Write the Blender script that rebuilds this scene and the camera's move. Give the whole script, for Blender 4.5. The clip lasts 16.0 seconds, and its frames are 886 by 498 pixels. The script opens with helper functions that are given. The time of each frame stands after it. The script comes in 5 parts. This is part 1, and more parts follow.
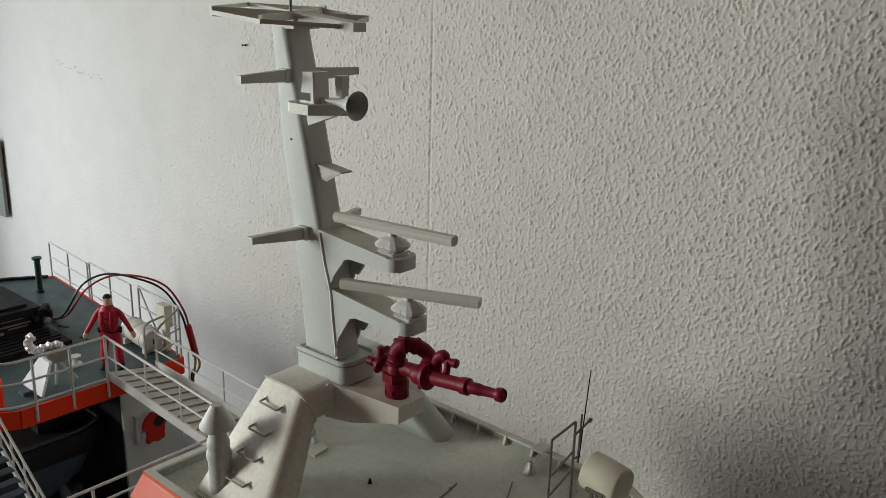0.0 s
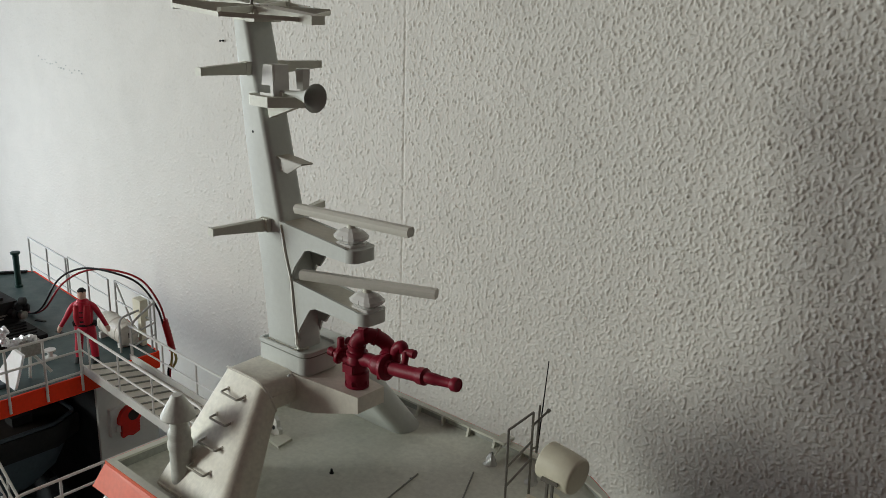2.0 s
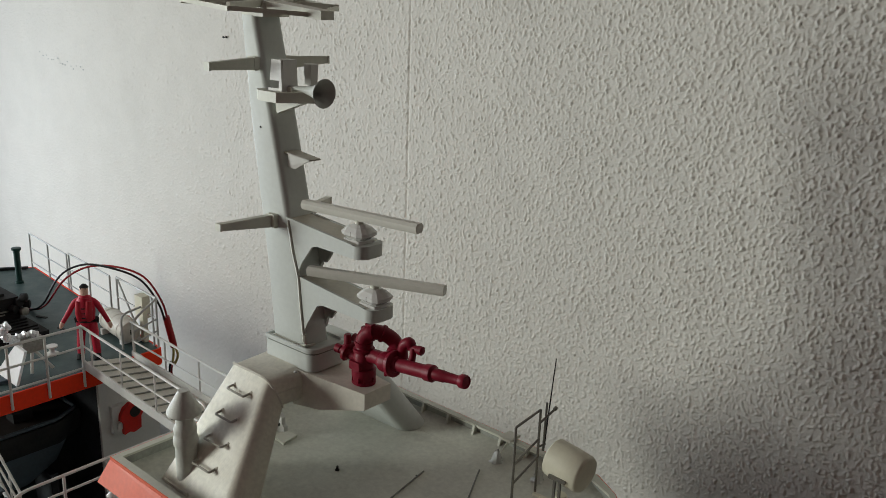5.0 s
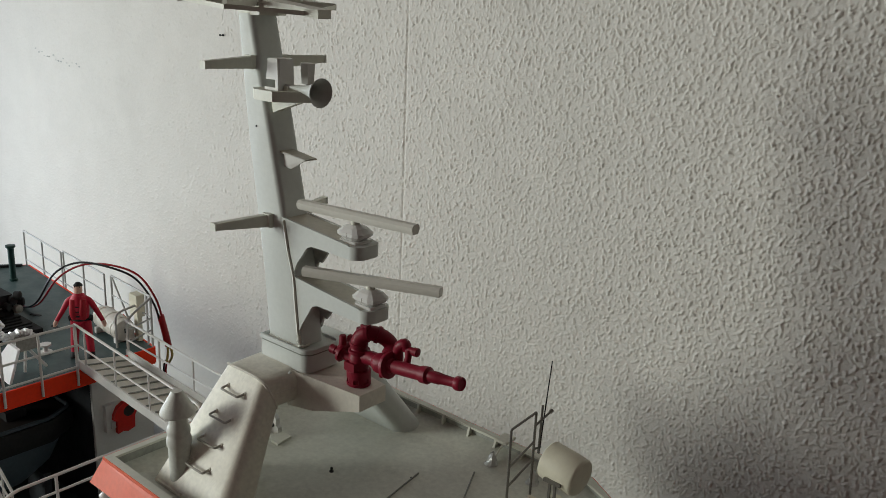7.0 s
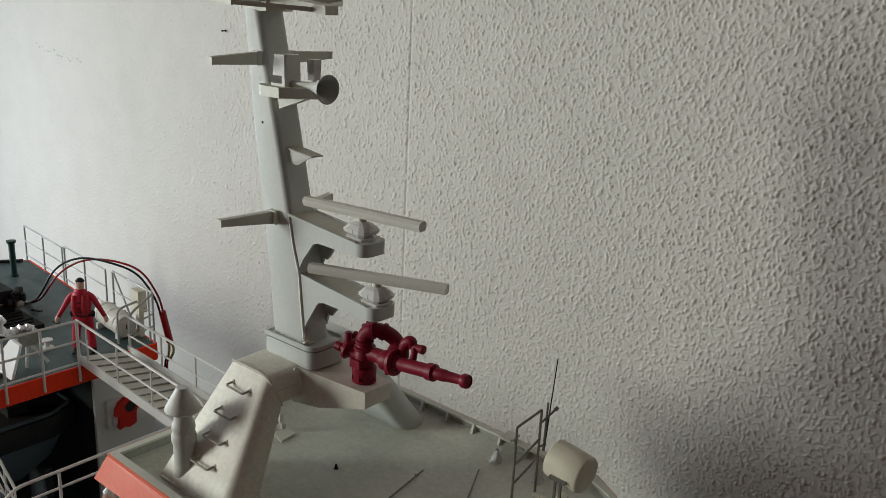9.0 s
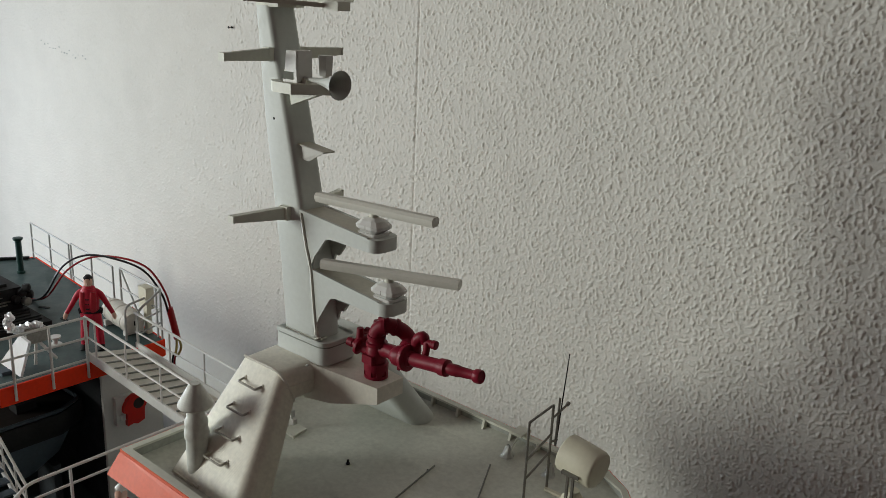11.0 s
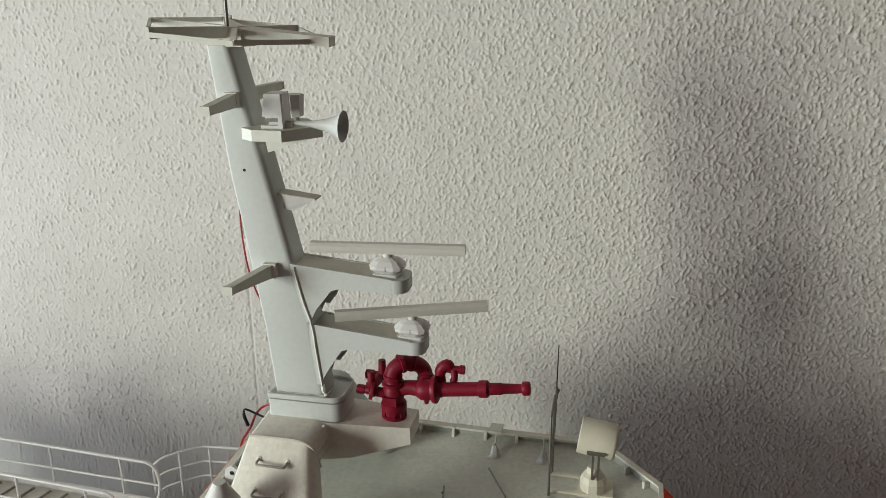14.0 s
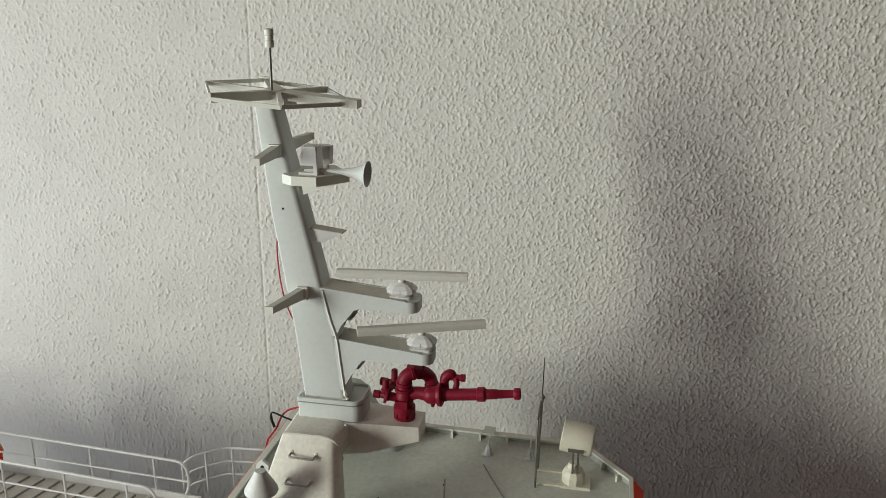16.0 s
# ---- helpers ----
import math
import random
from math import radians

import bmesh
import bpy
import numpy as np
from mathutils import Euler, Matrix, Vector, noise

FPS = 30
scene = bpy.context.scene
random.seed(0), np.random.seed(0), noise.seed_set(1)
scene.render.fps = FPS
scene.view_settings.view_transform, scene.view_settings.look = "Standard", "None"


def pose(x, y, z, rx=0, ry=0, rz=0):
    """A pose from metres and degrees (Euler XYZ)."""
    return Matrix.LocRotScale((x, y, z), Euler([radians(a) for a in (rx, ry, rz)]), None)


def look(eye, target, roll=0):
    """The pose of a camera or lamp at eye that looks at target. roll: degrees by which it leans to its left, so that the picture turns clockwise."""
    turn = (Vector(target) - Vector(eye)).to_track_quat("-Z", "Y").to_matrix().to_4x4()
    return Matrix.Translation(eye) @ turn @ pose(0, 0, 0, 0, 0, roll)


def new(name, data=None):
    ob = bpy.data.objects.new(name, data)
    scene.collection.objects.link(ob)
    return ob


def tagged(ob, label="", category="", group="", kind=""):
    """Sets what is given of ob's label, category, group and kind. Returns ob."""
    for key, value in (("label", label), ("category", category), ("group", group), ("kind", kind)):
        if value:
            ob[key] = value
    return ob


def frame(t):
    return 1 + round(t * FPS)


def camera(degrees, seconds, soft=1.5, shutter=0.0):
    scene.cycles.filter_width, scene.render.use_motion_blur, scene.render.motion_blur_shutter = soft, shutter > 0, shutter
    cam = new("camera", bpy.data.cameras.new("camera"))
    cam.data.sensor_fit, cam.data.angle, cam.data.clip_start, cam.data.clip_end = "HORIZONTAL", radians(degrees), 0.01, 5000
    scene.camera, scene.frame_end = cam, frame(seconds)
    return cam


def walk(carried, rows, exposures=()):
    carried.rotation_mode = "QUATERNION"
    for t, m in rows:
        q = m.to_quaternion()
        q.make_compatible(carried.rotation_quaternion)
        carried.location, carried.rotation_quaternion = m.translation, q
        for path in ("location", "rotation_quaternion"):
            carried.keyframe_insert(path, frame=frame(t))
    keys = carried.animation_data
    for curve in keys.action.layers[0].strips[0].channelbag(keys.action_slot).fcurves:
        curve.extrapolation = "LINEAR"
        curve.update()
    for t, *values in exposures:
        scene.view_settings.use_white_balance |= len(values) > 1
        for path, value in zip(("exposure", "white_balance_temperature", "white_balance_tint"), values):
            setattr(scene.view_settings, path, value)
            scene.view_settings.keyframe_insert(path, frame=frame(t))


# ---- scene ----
cam = camera(54.6, 16.0, soft=0.8)
PATH = [
    (0, (0.062, 0.061, 1.494), (-1.189, 1.518, 0.934), 1.4),
    (0.5, (0.063, 0.066, 1.494), (-1.185, 1.525, 0.934), 1.4),
    (1, (0.075, 0.066, 1.493), (-1.17, 1.528, 0.933), 1.6),
    (1.5, (0.09, 0.068, 1.493), (-1.153, 1.531, 0.933), 1.6),
    (2, (0.092, 0.075, 1.49), (-1.149, 1.54, 0.93), 1.7),
    (2.5, (0.092, 0.077, 1.488), (-1.148, 1.543, 0.928), 1.8),
    (3, (0.09, 0.076, 1.489), (-1.149, 1.542, 0.929), 1.8),
    (3.5, (0.088, 0.076, 1.489), (-1.15, 1.544, 0.93), 1.9),
    (4, (0.086, 0.073, 1.486), (-1.152, 1.541, 0.926), 1.9),
    (6.5, (0.082, 0.069, 1.488), (-1.148, 1.542, 0.926), 2.4),
    (7, (0.081, 0.073, 1.487), (-1.148, 1.548, 0.925), 2.5),
    (7.5, (0.082, 0.072, 1.485), (-1.146, 1.547, 0.922), 2.6),
    (8, (0.077, 0.069, 1.487), (-1.15, 1.545, 0.924), 2.7),
    (8.5, (0.075, 0.069, 1.487), (-1.148, 1.546, 0.921), 2.8),
    (11, (0.068, 0.062, 1.486), (-1.155, 1.535, 0.909), 2.6),
    (11.5, (0.063, 0.054, 1.486), (-1.165, 1.52, 0.899), 1.3),
    (11.7, (0.060, 0.0515, 1.488), (-1.1625, 1.5155, 0.8845), -0.6),
    (12, (0.049, 0.037, 1.492), (-1.11, 1.551, 0.888), -0.8),
    (12.3, (0.000, 0.006, 1.5085), (-1.039, 1.603, 0.8995), -0.8),
    (12.5, (-0.044, -0.013, 1.519), (-0.98, 1.644, 0.904), -0.8),
    (12.7, (-0.0785, -0.032, 1.5185), (-0.904, 1.6815, 0.8985), -1.05),
    (13, (-0.133, -0.046, 1.514), (-0.775, 1.74, 0.884), -1.1),
    (13.2, (-0.169, -0.051, 1.515), (-0.7105, 1.7635, 0.871), -0.9),
    (13.5, (-0.203, -0.058, 1.516), (-0.667, 1.779, 0.877), -0.8),
    (14, (-0.25, -0.073, 1.525), (-0.65, 1.783, 0.896), -0.4),
    (14.5, (-0.259, -0.118, 1.553), (-0.638, 1.748, 0.943), -0.1),
    (15, (-0.264, -0.155, 1.573), (-0.636, 1.718, 0.978), 0.1),
    (15.5, (-0.256, -0.187, 1.584), (-0.624, 1.688, 0.994), 0.2),
    (16, (-0.245, -0.201, 1.578), (-0.609, 1.674, 0.985), 0.4),
]
EXPOSURES = [(0.0, 0.05), (11.5, 0.05), (12.5, 0.05), (12.8, 0.10), (13.0, 0.26), (13.2, 0.40), (13.5, 0.43), (14.0, 0.44), (15.0, 0.42), (16.0, 0.40)]
walk(cam, [(t, look(eye, target, roll)) for t, eye, target, roll in PATH], EXPOSURES)

# ---- light ----
world = bpy.data.worlds.new("world")
world.use_nodes = True
scene.world = world
sky = world.node_tree.nodes.new("ShaderNodeTexSky")
sky.sky_type, sky.sun_disc = "NISHITA", False
sky.sun_elevation, sky.sun_rotation = radians(35), radians(60)
world.node_tree.links.new(sky.outputs[0], world.node_tree.nodes["Background"].inputs[0])
world.node_tree.nodes["Background"].inputs[1].default_value = 0.1


def window_lamp(name, place, target, w, h, power, colour):
    lamp = bpy.data.lights.new(name, "AREA")
    lamp.shape, lamp.size, lamp.size_y, lamp.energy, lamp.color = "RECTANGLE", w, h, power, colour
    ob = new(name, lamp)
    ob.matrix_world = look(place, target)
    return ob


# daylight at the two windows in the wall behind the ship's stern
window_lamp("window_daylight", (-2.51, -1.43, 1.60), (0, -1.43, 1.60), 0.85, 1.05, 68, (0.965, 1.0, 0.92))
window_lamp("window_daylight", (-2.51, 0.17, 1.04), (0, 0.17, 1.04), 0.70, 0.96, 18.6, (0.82, 0.91, 1.0))


# ---- materials ----
def material(name, colour, rough=0.5, metal=0.0, vary=0.06, grain=220.0, bump=0.0, bump_scale=600.0, layers=0.0, spec=0.4,
             layer_way=(0, 0, 1), stain=0.0, stain_scale=18.0, layer_scale=130.0):
    m = bpy.data.materials.new(name)
    m.use_nodes = True
    nt = m.node_tree
    b = nt.nodes["Principled BSDF"]
    b.inputs["Roughness"].default_value, b.inputs["Metallic"].default_value = rough, metal
    b.inputs["Specular IOR Level"].default_value = spec
    geo = nt.nodes.new("ShaderNodeTexCoord")
    at = geo.outputs["Object"]

    def noise_tex(scale, detail=4.0):
        n = nt.nodes.new("ShaderNodeTexNoise")
        n.inputs["Scale"].default_value, n.inputs["Detail"].default_value = scale, detail
        nt.links.new(at, n.inputs["Vector"])
        return n.outputs["Fac"]

    def mapped(fac, lo, hi):
        r = nt.nodes.new("ShaderNodeMapRange")
        r.inputs["From Min"].default_value, r.inputs["From Max"].default_value = 0.3, 0.7
        r.inputs["To Min"].default_value, r.inputs["To Max"].default_value = lo, hi
        nt.links.new(fac, r.inputs["Value"])
        return r.outputs["Result"]

    def times(col, fac):
        x = nt.nodes.new("ShaderNodeMix")
        x.data_type, x.blend_type = "RGBA", "MULTIPLY"
        x.inputs["Factor"].default_value = 1.0
        nt.links.new(col, x.inputs["A"])
        nt.links.new(fac, x.inputs["B"])
        return x.outputs["Result"]

    rgb = nt.nodes.new("ShaderNodeRGB")
    rgb.outputs[0].default_value = (*colour, 1)
    col = times(rgb.outputs[0], mapped(noise_tex(grain), 1 - vary, 1 + vary))
    col = times(col, mapped(noise_tex(14.0), 1 - vary * 0.8, 1 + vary * 0.8))
    if stain:
        ramp = nt.nodes.new("ShaderNodeMapRange")
        ramp.inputs["From Min"].default_value, ramp.inputs["From Max"].default_value = 0.56, 0.74
        ramp.inputs["To Min"].default_value, ramp.inputs["To Max"].default_value = 1.0, 1.0 - stain
        nt.links.new(noise_tex(stain_scale, 8.0), ramp.inputs["Value"])
        col = times(col, ramp.outputs["Result"])
    nt.links.new(col, b.inputs["Base Color"])
    nt.links.new(mapped(noise_tex(40.0), max(0.02, rough - 0.08), min(1, rough + 0.08)), b.inputs["Roughness"])
    last = None
    if bump:
        k = nt.nodes.new("ShaderNodeBump")
        k.inputs["Strength"].default_value, k.inputs["Distance"].default_value = bump, 0.0006
        nt.links.new(noise_tex(bump_scale), k.inputs["Height"])
        last = k
    if layers:
        w = nt.nodes.new("ShaderNodeTexWave")
        along = nt.nodes.new("ShaderNodeVectorMath")
        along.operation = "DOT_PRODUCT"
        along.inputs[1].default_value = layer_way
        line = nt.nodes.new("ShaderNodeCombineXYZ")
        nt.links.new(at, along.inputs[0])
        nt.links.new(along.outputs["Value"], line.inputs[0])
        w.inputs["Scale"].default_value, w.inputs["Distortion"].default_value = layer_scale, 2.2
        nt.links.new(line.outputs[0], w.inputs["Vector"])
        k = nt.nodes.new("ShaderNodeBump")
        k.inputs["Strength"].default_value, k.inputs["Distance"].default_value = layers, 0.0003
        uneven = nt.nodes.new("ShaderNodeMath")
        uneven.operation = "MULTIPLY"
        nt.links.new(w.outputs["Fac"], uneven.inputs[0])
        nt.links.new(mapped(noise_tex(55.0), 0.25, 1.35), uneven.inputs[1])
        nt.links.new(uneven.outputs[0], k.inputs["Height"])
        if last:
            nt.links.new(last.outputs[0], k.inputs["Normal"])
        last = k
    if last:
        nt.links.new(last.outputs[0], b.inputs["Normal"])
    return m


WALLPAPER = material("woodchip_wallpaper", (0.658, 0.637, 0.584), 0.85, vary=0.03, grain=350, bump=0.45, bump_scale=450, stain=0.05, stain_scale=5)
PLASTER = material("beige_wall_paint", (0.165, 0.110, 0.112), 0.9, vary=0.03)
FLOOR = material("oak_boards", (0.11, 0.080, 0.058), 0.45, vary=0.15, grain=30)
GREY = material("warm_grey_model_paint", (0.67, 0.675, 0.59), 0.5, vary=0.04, bump=0.12, stain=0.06)
PRINT = material("printed_grey_plastic", (0.72, 0.69, 0.61), 0.46, vary=0.06, stain=0.08, layers=0.2, layer_way=(1, 0, 0.05), layer_scale=150.0)
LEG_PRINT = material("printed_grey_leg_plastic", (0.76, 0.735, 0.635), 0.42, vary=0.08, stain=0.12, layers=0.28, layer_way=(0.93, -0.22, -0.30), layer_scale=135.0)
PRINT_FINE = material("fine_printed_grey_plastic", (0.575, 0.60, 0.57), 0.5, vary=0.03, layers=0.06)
VENT_PRINT = material("ringed_printed_plastic", (0.60, 0.61, 0.565), 0.5, vary=0.07, layers=0.14, layer_scale=190.0, bump=0.25, bump_scale=420)
DECK = material("grey_deck_paint", (0.57, 0.58, 0.51), 0.45, vary=0.09, bump=0.22, stain=0.2, stain_scale=30)
WHITE = material("white_model_paint", (0.67, 0.665, 0.64), 0.4, vary=0.03)
GLOSS = material("glossy_white_plastic", (0.72, 0.72, 0.70), 0.17, vary=0.02, spec=0.6)
PANEL = material("bright_white_gloss_paint", (0.88, 0.89, 0.90), 0.18, vary=0.02, spec=0.6)
TREAD = material("beige_tread_paint", (0.62, 0.60, 0.53), 0.5, vary=0.06, stain=0.1)
CREAM = material("cream_printed_plastic", (0.68, 0.65, 0.52), 0.45, vary=0.03, layers=0.12)
RED = material("crimson_printed_plastic", (0.205, 0.0045, 0.021), 0.5, vary=0.1, layers=0.07, bump=0.3, bump_scale=380, spec=0.3, layer_scale=170.0)
ORANGE = material("signal_orange_paint", (0.90, 0.050, 0.012), 0.55, vary=0.05, spec=0.2)
BULWARK = material("dark_grey_bulwark_paint", (0.24, 0.25, 0.225), 0.6, vary=0.12, stain=0.2, stain_scale=40)
# darker grey holding the shade on the bulwark's inner face
RIM = material("mid_grey_bulwark_shade", (0.36, 0.372, 0.335), 0.55, vary=0.12, stain=0.2, stain_scale=40)
GLUE = material("dried_clear_glue", (0.58, 0.60, 0.57), 0.18, vary=0.05, spec=0.6, bump=0.5, bump_scale=300)
SCUFF = material("grey_scuffs", (0.42, 0.43, 0.40), 0.8, vary=0.1)
# paler copy of the orange, for edges that catch the window light
LIT_ORANGE = material("lit_orange_paint", (0.80, 0.16, 0.09), 0.55, vary=0.05)
GREEN = material("dark_green_deck_paint", (0.050, 0.082, 0.081), 0.5, vary=0.12, stain=0.25)
DARKGREEN = material("bottle_green_paint", (0.008, 0.04, 0.034), 0.45, vary=0.08)
BLACK = material("black_rubber", (0.017, 0.017, 0.018), 0.65, vary=0.2, spec=0.25)
# dark hull colour, also used where the space under the deck lies in shade
SHADE = material("dark_blue_hull_and_shade", (0.026, 0.031, 0.036), 0.6, vary=0.2)
BOATGREY = material("blue_grey_boat_paint", (0.075, 0.098, 0.118), 0.55, vary=0.1, spec=0.25)
STEEL = material("bare_steel_wire", (0.20, 0.19, 0.17), 0.4, metal=0.7, vary=0.12)
GALV = material("weathered_metal", (0.30, 0.29, 0.26), 0.45, metal=0.4, vary=0.15)
RAIL = material("mid_grey_rail_paint", (0.44, 0.445, 0.43), 0.4, vary=0.06)
RUNG = material("grey_painted_wire", (0.40, 0.385, 0.335), 0.4, metal=0.25, vary=0.14)
DUSTY = material("dusty_beige_plastic", (0.50, 0.475, 0.395), 0.42, vary=0.07, bump=0.1, stain=0.14, stain_scale=45)
SCANNER = material("pale_scanner_plastic", (0.68, 0.67, 0.61), 0.4, vary=0.03, bump=0.08)
REDWIRE = material("red_wire_insulation", (0.30, 0.008, 0.012), 0.4, vary=0.05)
BLACKWIRE = material("black_wire_insulation", (0.010, 0.008, 0.009), 0.4, vary=0.05)
YELLOWWIRE = material("yellow_wire_insulation", (0.50, 0.42, 0.15), 0.4, vary=0.05)
RAFT = material("aged_white_canister", (0.62, 0.595, 0.53), 0.5, vary=0.06, stain=0.12, stain_scale=35)
SKIN = material("painted_beige", (0.66, 0.42, 0.33), 0.5)
VEST = material("red_vest_paint", (0.55, 0.018, 0.012), 0.5, vary=0.08)
BOATDECK = material("dark_brown_deck", (0.022, 0.016, 0.014), 0.6, vary=0.25, grain=60)
FOIL = material("silver_foil", (0.78, 0.79, 0.80), 0.3, metal=0.4, vary=0.05)
FIGVEST = material("red_painted_vest", (0.40, 0.006, 0.020), 0.5, vary=0.1, grain=500)
SUIT = material("red_painted_figure", (0.47, 0.008, 0.034), 0.5, vary=0.1, grain=500)


# ---- mesh tools ----
def ring_rect(x0, x1, y0, y1, r, z, n=4, radii=None):
    """Rounded rectangle, counter-clockwise; radii: for the corners (x1,y1), (x0,y1), (x0,y0), (x1,y0)."""
    rs = radii or (r, r, r, r)
    out = []
    for (cx, cy, a0), q in zip(((x1, y1, 0), (x0, y1, 90), (x0, y0, 180), (x1, y0, 270)), rs):
        sx, sy = (1 if cx == x1 else -1), (1 if cy == y1 else -1)
        for i in range(n + 1):
            a = radians(a0 + 90 * i / n)
            out.append(Vector((cx - sx * q + q * math.cos(a), cy - sy * q + q * math.sin(a), z)))
    return out


def loft(bm, rings, cap=True):
    rows = [[bm.verts.new(p) for p in ring] for ring in rings]
    n = len(rows[0])
    for a, b in zip(rows, rows[1:]):
        for i in range(n):
            bm.faces.new((a[i], a[(i + 1) % n], b[(i + 1) % n], b[i]))
    if cap:
        bm.faces.new(rows[0][::-1])
        bm.faces.new(rows[-1])
    return bm


def box(bm, x0, x1, y0, y1, z0, z1):
    return loft(bm, [[Vector(p) for p in ((x0, y0, z), (x1, y0, z), (x1, y1, z), (x0, y1, z))] for z in (z0, z1)])


def prism(bm, pts, axis, a, b):
    """A polygon given in the two other axes, drawn out from a to b along axis."""
    put = {"x": lambda u, v, w: (w, u, v), "y": lambda u, v, w: (u, w, v), "z": lambda u, v, w: (u, v, w)}[axis]
    return loft(bm, [[Vector(put(u, v, w)) for u, v in pts] for w in (a, b)])


def tube(bm, pts, r, seg=8, closed=False):
    pts = [Vector(p) for p in pts]
    n = len(pts)
    rows, side = [], None
    for i, p in enumerate(pts):
        if closed:
            d = pts[(i + 1) % n] - pts[i - 1]
        else:
            d = pts[min(i + 1, n - 1)] - pts[max(i - 1, 0)]
        d.normalize()
        if side is None:
            side = d.orthogonal().normalized()
        side = (side - d * side.dot(d)).normalized()
        up = d.cross(side)
        rr = r[i] if isinstance(r, (list, tuple)) else r
        rows.append([p + side * (rr * math.cos(2 * math.pi * k / seg)) + up * (rr * math.sin(2 * math.pi * k / seg)) for k in range(seg)])
    if closed:
        rows.append(rows[0])
    return loft(bm, rows, cap=not closed)


def lathe(bm, profile, m=None, seg=24):
    """Rings (radius, height) round z, moved by the pose m."""
    m = m or Matrix.Identity(4)
    return loft(bm, [[m @ Vector((max(r, 1e-5) * math.cos(2 * math.pi * k / seg), max(r, 1e-5) * math.sin(2 * math.pi * k / seg), z)) for k in range(seg)]
                     for r, z in profile])


def smooth_path(pts, n=6):
    """A rounded path through the points (Catmull-Rom)."""
    p = [Vector(q) for q in pts]
    p = [p[0] * 2 - p[1]] + p + [p[-1] * 2 - p[-2]]
    out = []
    for i in range(1, len(p) - 2):
        for k in range(n):
            t = k / n
            out.append(0.5 * (2 * p[i] + (p[i + 1] - p[i - 1]) * t + (2 * p[i - 1] - 5 * p[i] + 4 * p[i + 1] - p[i + 2]) * t * t
                              + (3 * p[i] - p[i - 1] - 3 * p[i + 1] + p[i + 2]) * t ** 3))
    return out + [p[-2]]


def corner_path(pts, r, n=4):
    """A path with straight runs and its inner corners rounded by about r."""
    p = [Vector(q) for q in pts]
    out = [p[0]]
    for a, b, c in zip(p, p[1:], p[2:]):
        u, v = (a - b), (c - b)
        k = min(r, u.length * 0.45, v.length * 0.45)
        s, e = b + u.normalized() * k, b + v.normalized() * k
        for i in range(n + 1):
            t = i / n
            out.append(s * (1 - t) ** 2 + b * 2 * t * (1 - t) + e * t * t)
    return out + [p[-1]]


def chamfer(bm, w, seg=2, least=30):
    edges = [e for e in bm.edges if len(e.link_faces) == 2 and e.calc_face_angle(0) > radians(least)]
    bmesh.ops.bevel(bm, geom=edges, offset=w, segments=seg, affect="EDGES", profile=0.6, clamp_overlap=True)
    return bm


def mesh_of(name, bm, mat, flat=False):
    bmesh.ops.recalc_face_normals(bm, faces=bm.faces)
    me = bpy.data.meshes.new(name)
    bm.to_mesh(me)
    bm.free()
    me.materials.append(mat)
    if not flat:
        me.polygons.foreach_set("use_smooth", [True] * len(me.polygons))
        me.set_sharp_from_angle(angle=radians(38))
    return me


def part(name, bm, mat, parent=None, label="", flat=False):
    ob = new(name, mesh_of(name, bm, mat, flat))
    if parent is not None:
        ob.parent = parent
        ob.matrix_parent_inverse = parent.matrix_world.inverted()
    if label:
        ob["label"] = label
    return ob


def thing(name, place, label, category, group=""):
    ob = new(name)
    ob.empty_display_size = 0.01
    ob.matrix_world = Matrix.Translation(place)
    return tagged(ob, label, category, group)


def B():
    return bmesh.new()


# ---- the room ----
WALL_Y = 0.987


